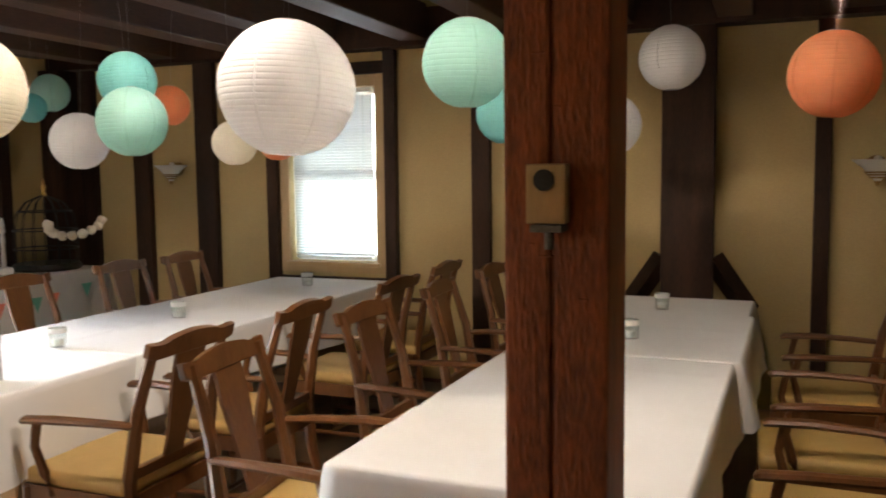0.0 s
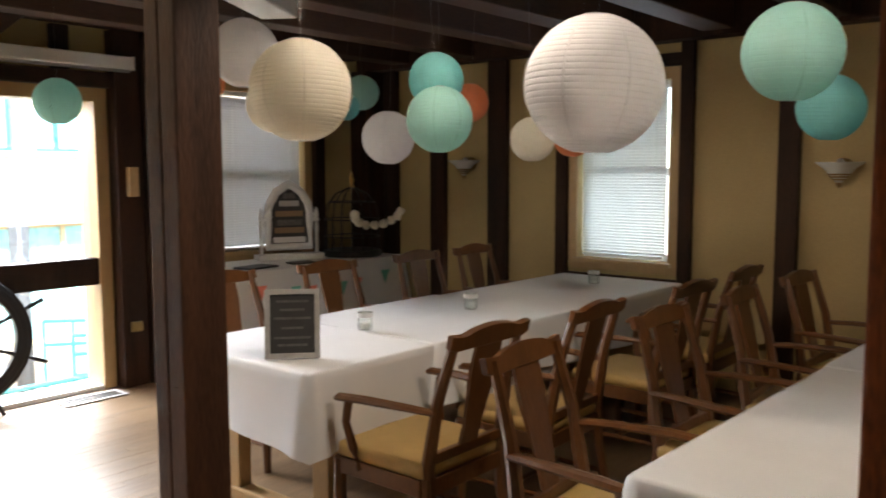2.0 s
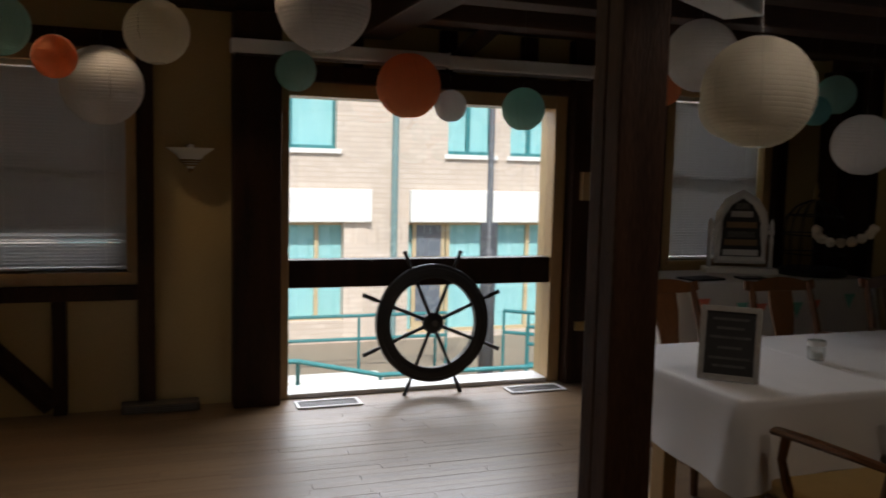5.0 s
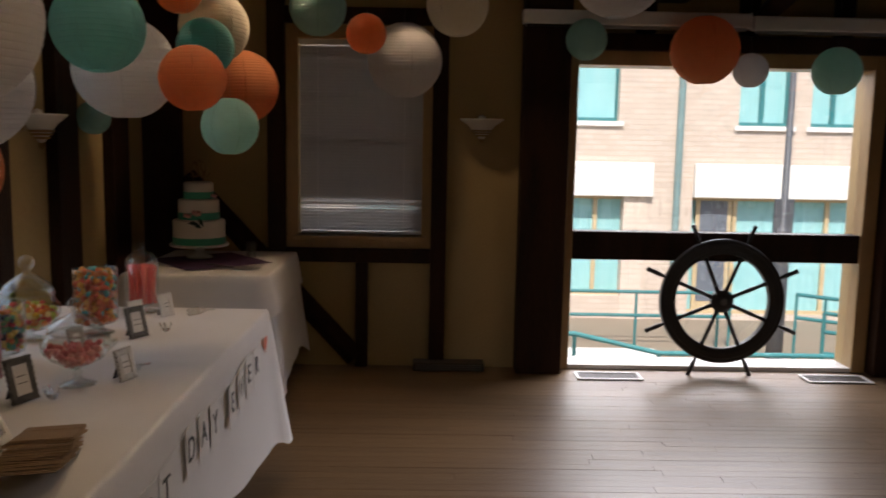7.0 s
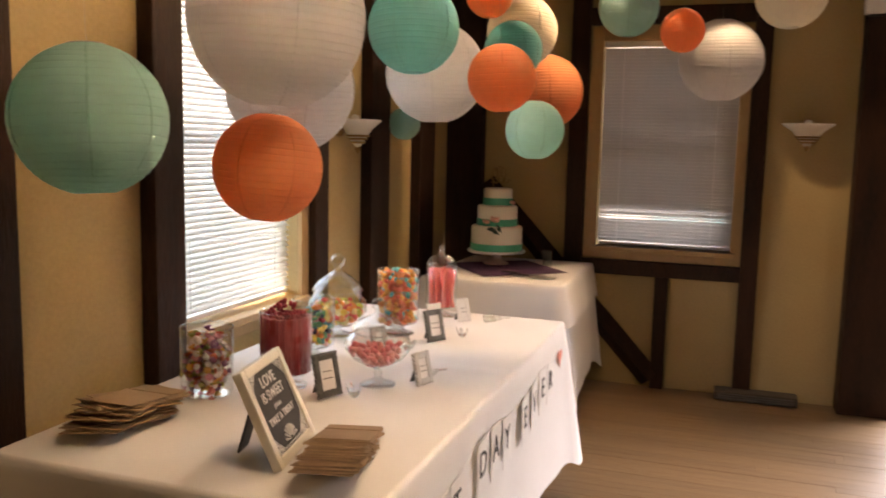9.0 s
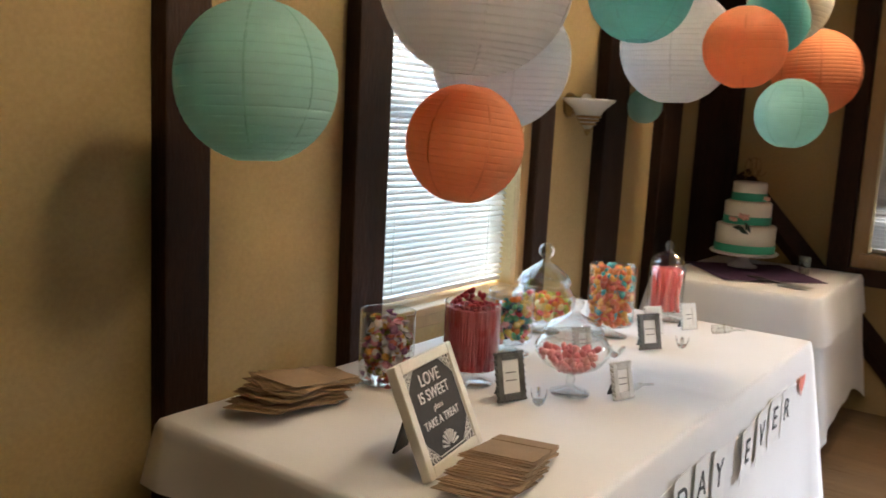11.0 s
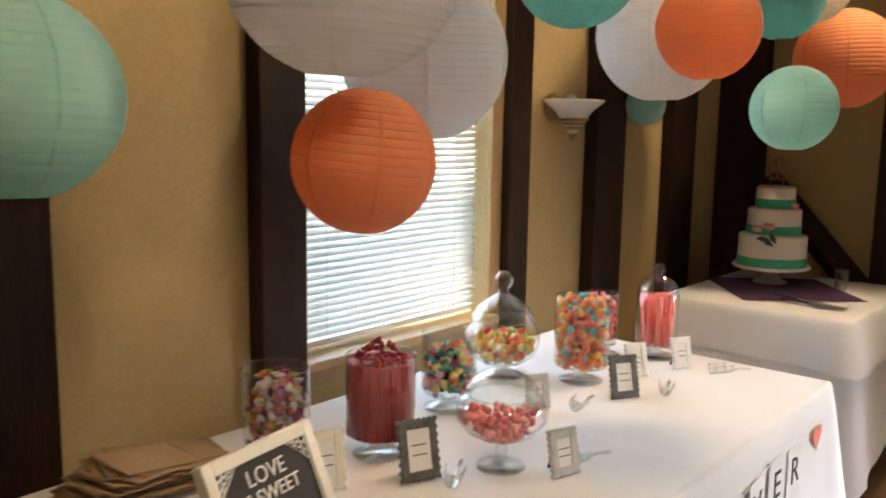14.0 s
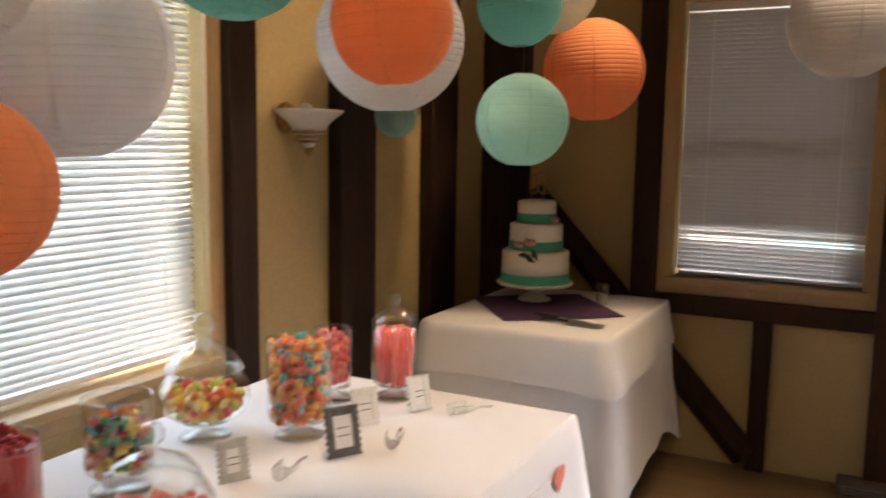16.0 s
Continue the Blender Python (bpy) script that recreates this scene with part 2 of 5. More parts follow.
def tube_bm(points, radius, seg=8, bm=None, closed=False, flat=1.0):
    """A tube along points; radius may be a list."""
    bm = bm or bmesh.new()
    pts = [Vector(p) for p in points]
    k = len(pts)
    rads = radius if isinstance(radius, (list, tuple)) else [radius] * k
    rings = []
    for i, p in enumerate(pts):
        a = pts[i - 1] if (i or closed) else pts[i]
        b = pts[(i + 1) % k] if (i < k - 1 or closed) else pts[i]
        d = (b - a).normalized()
        up = Vector((0, 0, 1)) if abs(d.z) < 0.95 else Vector((0, 1, 0))
        u = d.cross(up).normalized()
        v = u.cross(d).normalized()
        rings.append([bm.verts.new(p + rads[i] * (math.cos(2 * math.pi * j / seg) * u + flat * math.sin(2 * math.pi * j / seg) * v)) for j in range(seg)])
    for a, b in (list(zip(rings, rings[1:])) + ([(rings[-1], rings[0])] if closed else [])):
        for j in range(seg):
            h = (j + 1) % seg
            bm.faces.new((a[j], a[h], b[h], b[j]))
    if not closed:
        bm.faces.new(rings[0][::-1])
        bm.faces.new(rings[-1])
    return bm


def strip_bm(outline, depth, bevel=0.0):
    """A flat outline in x and z, given depth along y about 0."""
    bm = bmesh.new()
    a = [bm.verts.new((x, -depth / 2, z)) for x, z in outline]
    b = [bm.verts.new((x, depth / 2, z)) for x, z in outline]
    k = len(a)
    bm.faces.new(a)
    bm.faces.new(b[::-1])
    for i in range(k):
        j = (i + 1) % k
        bm.faces.new((a[j], a[i], b[i], b[j]))
    if bevel:
        bmesh.ops.bevel(bm, geom=list(bm.edges), offset=bevel, segments=1, affect="EDGES")
    return bm


def thicken(bm, t):
    """Gives an open sheet the thickness t along its normals."""
    bm.normal_update()
    old = list(bm.verts)
    faces = list(bm.faces)
    rim = [e for e in bm.edges if len(e.link_faces) == 1]
    twin = {v: bm.verts.new(v.co - v.normal * t) for v in old}
    for f in faces:
        bm.faces.new([twin[v] for v in f.verts][::-1])
    for e in rim:
        a, b = e.verts
        bm.faces.new((a, b, twin[b], twin[a]))


def mesh_of(name, bm, mat, smooth=False):
    bmesh.ops.recalc_face_normals(bm, faces=bm.faces)
    me = bpy.data.meshes.new(name)
    bm.to_mesh(me)
    bm.free()
    me.materials.append(mat)
    if smooth:
        me.polygons.foreach_set("use_smooth", [True] * len(me.polygons))
    return me


def part(name, bm, mat, parent=None, label="", smooth=False, m=None):
    ob = new(name, mesh_of(name, bm, mat, smooth))
    if parent is not None:
        ob.parent = parent
    if m is not None:
        ob.matrix_basis = m
    if label:
        ob["label"] = label
    return ob


def thing(name, m, label, category, group=""):
    ob = new(name)
    ob.empty_display_size = 0.05
    ob.matrix_basis = m
    return tagged(ob, label, category, group)


def structure(name, bm, mat, label="", category="", smooth=False, m=None):
    return tagged(part(name, bm, mat, None, "", smooth, m), label, category, "", "structure")


def text_part(words, size, mat, parent, m, name="lettering", depth=0.0008):
    cu = bpy.data.curves.new(name, "FONT")
    cu.body, cu.size, cu.align_x, cu.align_y, cu.extrude = words, size, "CENTER", "CENTER", depth
    tmp = new("tmp", cu)
    bpy.context.view_layer.update()
    me = bpy.data.meshes.new_from_object(tmp.evaluated_get(bpy.context.evaluated_depsgraph_get()))
    bpy.data.objects.remove(tmp)
    bpy.data.curves.remove(cu)
    me.materials.clear()
    me.materials.append(mat)
    ob = new(name, me)
    ob.parent, ob.matrix_basis = parent, m
    return ob


# ---- the room: x east, y north ----
W, E, S, N, H = -5.1, 2.6, -1.34, 5.92, 2.78
T = 0.2


def wall(name, axis, at, out, a0, a1, holes, label):
    """A wall of thickness T along one axis, inner face at 'at', with rectangular openings (a0, a1, z0, z1)."""
    bm = bmesh.new()
    cuts = sorted({a0, a1, *(h[0] for h in holes), *(h[1] for h in holes)})
    for p, q in zip(cuts, cuts[1:]):
        spans = [(-0.1, H + 0.1)]
        for h in holes:
            if h[0] <= p + 1e-6 and h[1] >= q - 1e-6:
                spans = [s for lo, hi in spans for s in ((lo, min(hi, h[2])), (max(lo, h[3]), hi)) if s[1] - s[0] > 1e-6]
        for lo, hi in spans:
            b = sorted((at, at + out * T))
            box_bm(*((p, q, *b) if axis == "x" else (*b, p, q)), lo, hi, bm=bm)
    bmesh.ops.remove_doubles(bm, verts=bm.verts, dist=1e-4)
    return structure(name, bm, PLASTER, label, "wall")


WIN1 = (-2.895, -2.165, 0.85, 2.13)
WIN3 = (-3.06, -2.23, 0.80, 2.12)
WIN2 = (-0.37, 0.42, 0.86, 2.10)
WIN4 = (4.285, 5.125, 0.875, 2.12)
DOOR = (1.38, 3.30, 0.0, 1.99)
wall("wall_north", "x", N, 1, W - T, E + T, [WIN1], "ochre plaster wall between dark timber posts")
wall("wall_south", "x", S, -1, W - T, E + T, [WIN3], "ochre plaster wall between dark timber posts")
wall("wall_west", "y", W, -1, S, N, [WIN2, WIN4, DOOR], "ochre plaster wall with glazed opening and windows")
wall("wall_east", "y", E, 1, S, N, [], "plain ochre plaster wall")
structure("ceiling", box_bm(W - T, E + T, S - T, N + T, H, H + 0.1), CEILING, "white boarded ceiling above dark joists", "ceiling")

# dark timber frame on the walls: (a0, a1, z0, z1, thickness)


def timber(axis, at, inward, a0, a1, z0, z1, thick=0.06, mat=None):
    b = sorted((at, at + inward * thick))
    bm = box_bm(*((a0, a1, *b) if axis == "x" else (*b, a0, a1)), z0, z1, 0.006)
    ob = structure("timber_post" if z1 - z0 > a1 - a0 else "timber_rail", bm, mat or TIMBER, "dark-stained rough timber of the half-timbered wall", "timber")
    return ob


for a, b in ((-4.87, -4.72), (-4.32, -4.17), (-3.71, -3.53), (-3.065, -2.975), (-2.08, -1.99), (-1.42, -1.29), (0.74, 0.83), (1.76, 1.89)):
    timber("x", N, -1, a, b, 0, 2.37)
timber("x", N, -1, -0.14, 0.175, 0, 2.37, 0.14)
timber("x", N, -1, W, E, 2.37, 2.62, 0.16)
timber("x", N, -1, -2.975, -2.08, 2.215, 2.30, 0.05)
timber("x", N, -1, -2.975, -2.08, 0.65, 0.74, 0.05)
for a, b in ((-1.52, -1.39), (-2.20, -2.05), (-3.24, -3.12), (-3.94, -3.70), (-4.64, -4.39)):
    timber("x", S, 1, a, b, 0, 2.45)
for a, b in ((-0.3, -0.15), (0.9, 1.05)):
    timber("x", S, 1, a, b, 0, 2.45)
timber("x", S, 1, W, E, 2.45, 2.70, 0.14)
timber("y", W, 1, S, S + 0.24, 0, 2.45, 0.07)
timber("y", W, 1, -0.56, -0.45, 0, 2.45)
timber("y", W, 1, 0.48, 0.58, 0, 2.45)
timber("y", W, 1, 1.04, 1.33, 0, 2.45, 0.16)
timber("y", W, 1, 3.385, 3.575, 0, 2.45, 0.12)
timber("y", W, 1, 3.585, 3.755, 0, 2.45, 0.16)
timber("y", W, 1, 5.215, 5.32, 0, 2.45)
timber("y", W, 1, 4.105, 4.19, 0, 2.45)
timber("y", W, 1, N - 0.24, N, 0, 2.37, 0.20)
timber("y", W, 1, -0.45, 0.48, 0.69, 0.78, 0.055)
timber("y", W, 1, -0.45, 0.48, 2.19, 2.29, 0.055)
timber("y", W, 1, 4.19, 5.215, 2.21, 2.30, 0.055)
timber("y", W, 1, 0.0, 0.08, 0, 0.69, 0.05)
timber("y", W, 1, S + 0.24, N - 0.24, 2.46, 2.70, 0.12)
timber("y", W, 1, 1.33, 3.37, 2.06, 2.16, 0.10)
for y in (1.75, 2.4, 3.0):
    timber("y", W, 1, y, y + 0.12, 2.17, 2.45, 0.05)
# diagonal braces
for p, q, w in (((W + 0.03, -1.08, 1.22), (W + 0.03, 0.0, 0.06), 0.055), ((W + 0.05, 2.55, 2.3), (W + 0.75, 2.75, 2.62), 0.06)):
    structure("timber_brace", tube_bm((p, q), w * 1.25, 4), TIMBER, "dark diagonal timber brace", "timber")
for s in (-1, 1):
    x = 0.02 + s * 0.15
    structure("timber_brace", tube_bm(((x, N - 0.06, 0.95), (x + s * 0.22, N - 0.06, 0.62)), 0.07, 4), TIMBER, "dark diagonal timber brace at the foot of a post", "timber")

# free posts and ceiling beams
BEAM_Y0 = 1.86


def free_post(x0, w, mat, label):
    """A square column of side w, split by a drying crack along its south face."""
    c = x0 + w * 0.47
    bm = box_bm(x0, c - 0.003, BEAM_Y0, BEAM_Y0 + w, 0, 2.36, 0.007)
    box_bm(c + 0.003, x0 + w, BEAM_Y0, BEAM_Y0 + w, 0, 2.36, 0.007, bm)
    box_bm(c - 0.004, c + 0.004, BEAM_Y0 + 0.008, BEAM_Y0 + w - 0.01, 0, 2.36, 0, bm)
    r = random.Random(2)
    for k in range(9):
        z, x = r.uniform(0.7, 2.2), x0 + r.uniform(0.01, w - 0.04)
        box_bm(x, x + r.uniform(0.01, 0.03), BEAM_Y0 - 0.002, BEAM_Y0 + 0.01, z, z + 0.004, 0.001, bm)
    return structure("timber_column", bm, mat, label, "column")


free_post(0.046, 0.19, TIMBER_RED, "reddish-brown square timber column with drying cracks")
COLUMN_WOOD = material("weathered_column_wood", (0.11, 0.050, 0.026), (0.026, 0.011, 0.006), 0.6, 4, 50, 0.8, stretch=(3, 3, 0.4), spec=0.25)
free_post(-2.045, 0.165, COLUMN_WOOD, "dark square timber column beside the dance floor")
structure("ceiling_beam", box_bm(W, E, BEAM_Y0 - 0.02, BEAM_Y0 + 0.20, 2.36, 2.60, 0.012), BEAM, "heavy dark timber cross beam", "beam")
for i in range(11):
    x = -4.55 + 0.69 * i
    structure("ceiling_joist", box_bm(x - 0.1, x + 0.1, BEAM_Y0 + 0.2, N - 0.162, 2.40, 2.64, 0.012), BEAM, "dark timber ceiling joist", "beam")
    if i not in (0, 1):
        structure("ceiling_joist", box_bm(x - 0.1, x + 0.1, S + 0.142, BEAM_Y0 - 0.02, 2.46, 2.68, 0.012), BEAM, "dark timber ceiling joist", "beam")

# ---- windows, blinds and the glazed opening ----


def window(name, axis, at, inward, hole, label):
    """Casing, sill, two sashes and panes in an opening. Local x along the wall, y into the room."""
    a0, a1, z0, z1 = hole
    m = pose((a0 + a1) / 2, at, 0, 0, 0, 0 if inward > 0 else 180) if axis == "x" else pose(at, (a0 + a1) / 2, 0, 0, 0, -90)
    w = (a1 - a0) / 2
    root = tagged(new(name), label, "window", "", "structure")
    root.matrix_basis = m
    bm = bmesh.new()
    for b in ((-w - 0.075, -w, -0.0, 0.022, z0 - 0.08, z1 + 0.08), (w, w + 0.075, 0, 0.022, z0 - 0.08, z1 + 0.08), (-w, w, 0, 0.022, z1, z1 + 0.08), (-w, w, 0, 0.022, z0 - 0.08, z0 - 0.03)):
        box_bm(*b, 0.004, bm)
    part("window_casing", bm, CASING, root, "varnished pine casing")
    part("window_sill", box_bm(-w - 0.03, w + 0.03, -0.10, 0.05, z0 - 0.03, z0, 0.005), CASING, root)
    zm = (z0 + z1) / 2
    for lo, hi, y in ((z0, zm + 0.02, -0.12), (zm - 0.02, z1, -0.155)):
        bm = bmesh.new()
        for b in ((-w, -w + 0.045, lo, hi), (w - 0.045, w, lo, hi), (-w + 0.045, w - 0.045, lo, lo + 0.05), (-w + 0.045, w - 0.045, hi - 0.045, hi)):
            box_bm(b[0], b[1], y - 0.015, y + 0.015, b[2], b[3], 0.003, bm)
        part("sash", bm, WHITE, root)
        pane = part("pane", box_bm(-w + 0.045, w - 0.045, y - 0.003, y + 0.003, lo + 0.05, hi - 0.045), PANE, root)
        pane.visible_shadow = False
    return root, m, w


SLATS = {}


def blind(root_m, w, z0, z1, tilt, label, offset=0.0, mat=None):
    """A venetian blind with single slats, hung inside the opening."""
    top = thing("venetian_blind", root_m @ pose(offset, -0.05, 0), label, "blind", "window blinds")
    part("headrail", box_bm(-w + 0.001, w - 0.001, -0.02, 0.02, z1 - 0.035, z1, 0.003), WHITE, top)
    part("bottom_rail", box_bm(-w + 0.015, w - 0.015, -0.014, 0.014, z0, z0 + 0.018, 0.004), WHITE, top)
    mat = mat or BLIND
    key = (round(w, 3), mat.name)
    if key not in SLATS:
        bm = bmesh.new()
        k = 4
        arc = [(-0.0125 + 0.025 * i / k, 0.0014 * (1 - (2 * i / k - 1) ** 2)) for i in range(k + 1)]
        ring = arc + [(y, z - 0.0012) for y, z in arc[::-1]]
        rows = [[bm.verts.new((sx * (w - 0.001), y, z)) for y, z in ring] for sx in (-1, 1)]
        for i in range(len(ring)):
            h = (i + 1) % len(ring)
            bm.faces.new((rows[0][i], rows[1][i], rows[1][h], rows[0][h]))
        for i in range(k):
            for row in rows:
                bm.faces.new((row[i], row[i + 1], row[2 * k - i], row[2 * k + 1 - i]))
        SLATS[key] = mesh_of("slat", bm, mat)
    z, i = z0 + 0.034, 0
    rnd = random.Random(round(z0 * 100))
    while z < z1 - 0.045:
        s = new("slat", SLATS[key])
        s.parent = top
        a = tilt(i) if callable(tilt) else tilt
        s.matrix_basis = pose(0, 0, z, a + rnd.uniform(-0.1, 0.1), 0, 0)
        z += 0.0215 if mat is BLIND else 0.0205
        i += 1
    for sx in (-w * 0.7, w * 0.7):
        part("ladder_cord", tube_bm(((sx, 0.0135, z0 + 0.02), (sx, 0.0135, z1 - 0.03)), 0.0009, 4), WHITE, top)
    part("tilt_wand", tube_bm(((-w * 0.8, 0.024, z1 - 0.04), (-w * 0.8, 0.026, z1 - 0.55)), 0.003, 6), GLASS, top)
    return top


r1, m1, w1 = window("window_1", "x", N, -1, WIN1, "sash window in varnished pine casing, bright daylight behind")
r3, m3, w3 = window("window_3", "x", S, 1, WIN3, "sash window in varnished pine casing behind the candy table")
r2, m2, w2 = window("window_2", "y", W, 1, WIN2, "sash window in varnished pine casing with closed blind")
r4, m4, w4 = window("window_4", "y", W, 1, WIN4, "sash window in varnished pine casing with closed blind")
blind(m1, w1 - 0.028, WIN1[2] + 0.02, WIN1[3], 53, "white venetian blind lowered, daylight glowing through open slats", 0.022)
blind(m3, w3, WIN3[2] + 0.015, WIN3[3], -42, "white venetian blind lowered with half-open slats")
blind(m2, w2, WIN2[2] + 0.005, WIN2[3], lambda i: 76 if i > 9 else {9: 44, 8: 68, 7: 36, 6: 52}.get(i, 60), "venetian blind toned grey for shade, lowered and closed, gaps near the bottom", 0.0, BLIND_DIM)
blind(m4, w4 - 0.02, WIN4[2] + 0.005, WIN4[3], lambda i: 68 if i > 8 else 66, "venetian blind toned grey for shade, lowered and closed", -0.018, BLIND_DIM)

# glazed opening with a mid rail
y0, y1, _, zt = DOOR
root = tagged(new("glazed_opening"), "tall two-part fixed window reaching the floor, dark mid rail", "window", "", "structure")
root.matrix_basis = pose(W, 0, 0)
for b in ((y0 - 0.05, y0 + 0.02, 0, zt + 0.07), (y1 - 0.02, y1 + 0.07, 0, zt + 0.07), (y0 + 0.02, y1 - 0.02, zt - 0.02, zt + 0.07)):
    part("window_casing", box_bm(-T, 0.03, b[0], b[1], b[2], b[3], 0.006), CASING, root, "varnished pine casing")
part("mid_rail", box_bm(-0.10, 0.012, y0 + 0.02, y1 - 0.02, 0.73, 0.915, 0.006), TIMBER, root, "dark timber rail")
part("window_sill", box_bm(-T, 0.02, y0 + 0.02, y1 - 0.02, 0.0, 0.03, 0.004), WHITE, root, "pale sill at floor level")
for lo, hi in ((0.03, 0.73), (0.915, zt - 0.02)):
    p = part("pane", box_bm(-0.09, -0.084, y0 + 0.02, y1 - 0.02, lo, hi), PANE, root)
    p.visible_shadow = False

# projector screen housing above it
sc = thing("projector_screen", pose(W + 0.14, 0, 0), "white metal roller screen housing, rolled up above the glazed opening", "screen")
for a, b, dz in ((1.02, 2.42, 0.012), (2.43, 3.50, 0)):
    bm = box_bm(-0.04, 0.045, a, b, 2.185 + dz, 2.27 + dz, 0.012)
    part("housing", bm, WHITE, sc)
    part("bottom_bar", box_bm(0.0, 0.02, a + 0.02, b - 0.02, 2.165 + dz, 2.185 + dz, 0.004), METAL, sc)
    part("end_cap", box_bm(-0.042, 0.047, b - 0.012, b + 0.001, 2.18 + dz, 2.275 + dz, 0.006), WHITE, sc)
    part("bracket", box_bm(-0.14, -0.04, b - 0.10, b - 0.06, 2.24 + dz, 2.28 + dz, 0.004), METAL, sc)

# white housing hung from the joists
fx = thing("projector_housing", pose(-3.0, 3.05, 2.30, 0, 0, -58), "long white metal box fixture hung under the joists", "fixture")
part("housing", box_bm(-0.32, 0.32, -0.10, 0.10, 0.0, 0.095, 0.012), WHITE, fx)
part("end_plate", box_bm(-0.324, -0.318, -0.07, 0.07, 0.015, 0.08), BLACK, fx)
for sx in (-0.2, 0.2):
    part("hanger", tube_bm(((sx, 0, 0.09), (sx, 0, 0.2)), 0.008, 6), METAL, fx)

# floor vents
for a, b in ((1.42, 1.84), (2.89, 3.31)):
    v = thing("floor_vent", pose(-4.90, (a + b) / 2, 0.004), "slotted metal floor register set in the planks", "vent", "floor vents")
    hw = (b - a) / 2
    bm = bmesh.new()
    for q in ((-0.085, -0.065, -hw, hw), (0.065, 0.085, -hw, hw), (-0.065, 0.065, -hw, -hw + 0.02), (-0.065, 0.065, hw - 0.02, hw)):
        box_bm(*q, 0, 0.007, 0.002, bm)
    part("frame", bm, WHITE, v)
    part("duct", box_bm(-0.065, 0.065, -hw + 0.02, hw - 0.02, -0.0035, 0.0005), BLACK, v)
    for i in range(14):
        yy = -hw + 0.035 + i * (2 * hw - 0.07) / 13
        part("slat", box_bm(-0.064, 0.064, yy - 0.004, yy + 0.004, 0.001, 0.005), GRILLE, v)
v = thing("baseboard_vent", pose(W + 0.075, 0.6, 0.004, 0, 0, 0), "low grey metal baseboard vent against the wall", "vent")
part("housing", box_bm(-0.05, 0.07, -0.22, 0.24, 0, 0.055, 0.01), GRILLE, v)
for i in range(3):
    part("louver", box_bm(0.068, 0.075, -0.2, 0.22, 0.012 + i * 0.013, 0.018 + i * 0.013), PEWTER, v)

# ---- outside ----
PAVING = material("pale_paving", (0.27, 0.22, 0.165), (0.21, 0.17, 0.125), 0.85, 1.0, 30, 0.2)
BRICK = material("cream_brick", (0.69, 0.585, 0.50), (0.60, 0.50, 0.42), 0.85, 3, 30, 0.3, vary=0.1)
# brick courses of the far wall: joints darker and recessed
bn, bl = BRICK.node_tree.nodes, BRICK.node_tree.links
btc, bsp, bcm, bbr, bmx = (bn.new(k) for k in ("ShaderNodeTexCoord", "ShaderNodeSeparateXYZ", "ShaderNodeCombineXYZ", "ShaderNodeTexBrick", "ShaderNodeMix"))
bl.new(btc.outputs["Object"], bsp.inputs[0])
bl.new(bsp.outputs["Y"], bcm.inputs["X"])
bl.new(bsp.outputs["Z"], bcm.inputs["Y"])
bl.new(bcm.outputs[0], bbr.inputs["Vector"])
bbr.inputs["Scale"].default_value = 1.0
bbr.inputs["Brick Width"].default_value, bbr.inputs["Row Height"].default_value, bbr.inputs["Mortar Size"].default_value = 0.30, 0.10, 0.009
bbr.inputs["Color1"].default_value, bbr.inputs["Color2"].default_value, bbr.inputs["Mortar"].default_value = (1, 1, 1, 1), (0.91, 0.89, 0.87, 1), (0.80, 0.78, 0.76, 1)
bmx.data_type, bmx.blend_type = "RGBA", "MULTIPLY"
bmx.inputs[0].default_value = 1.0
bbs = bn["Principled BSDF"]
bl.new(bbs.inputs["Base Color"].links[0].from_socket, bmx.inputs[6])
bl.new(bbr.outputs["Color"], bmx.inputs[7])
bl.new(bmx.outputs[2], bbs.inputs["Base Color"])
STONE = material("white_band", (0.80, 0.79, 0.76), (0.72, 0.71, 0.68), 0.7, 2, 30, 0.1)
TEAL = material("teal_paint", (0.03, 0.19, 0.20), (0.025, 0.16, 0.17), 0.4, 5, 40, 0.05)
CURTAIN = material("teal_curtain", (0.34, 0.60, 0.61), (0.20, 0.47, 0.49), 0.7, 3, 30, 0.2, stretch=(1, 6, 0.3))
FRAME_TAN = material("tan_shopfront_frame", (0.55, 0.43, 0.26), (0.47, 0.36, 0.21), 0.5, 4, 40, 0.05)
GREYPANE = material("grey_glazing", (0.16, 0.18, 0.21), (0.11, 0.13, 0.16), 0.15, 3, 30, 0)
PIPE = material("weathered_teal_pipe", (0.20, 0.30, 0.30), (0.15, 0.24, 0.24), 0.5, 5, 40, 0.1)
GREYPAINT = material("grey_metal_paint", (0.085, 0.09, 0.10), (0.06, 0.065, 0.075), 0.5, 5, 40, 0.1)
GZ = -1.95
gbm = bmesh.new()
bmesh.ops.create_grid(gbm, x_segments=2, y_segments=2, size=400, matrix=Matrix.Translation((-300.0 - W - 1, 0, GZ)) @ Matrix.Diagonal((0.72, 1, 1, 1)))
structure("ground", gbm, PAVING, "pale concrete paving of the street outside", "ground")
structure("foundation_wall", box_bm(W - T - 0.02, W - T, S - 4, N + 4, GZ, -0.1), STONE, "plain foundation under the room", "wall")
FX = -15.9
house = thing("commercial_building", pose(FX, 0, GZ), "cream brick two-storey building with teal curtained windows", "building")


def facade_box(name, x0, x1, y0, y1, z0, z1, mat, label="", bevel=0.0, parent=None):
    return part(name, box_bm(x0, x1, y0, y1, z0 - GZ, z1 - GZ, bevel), mat, parent or house, label)


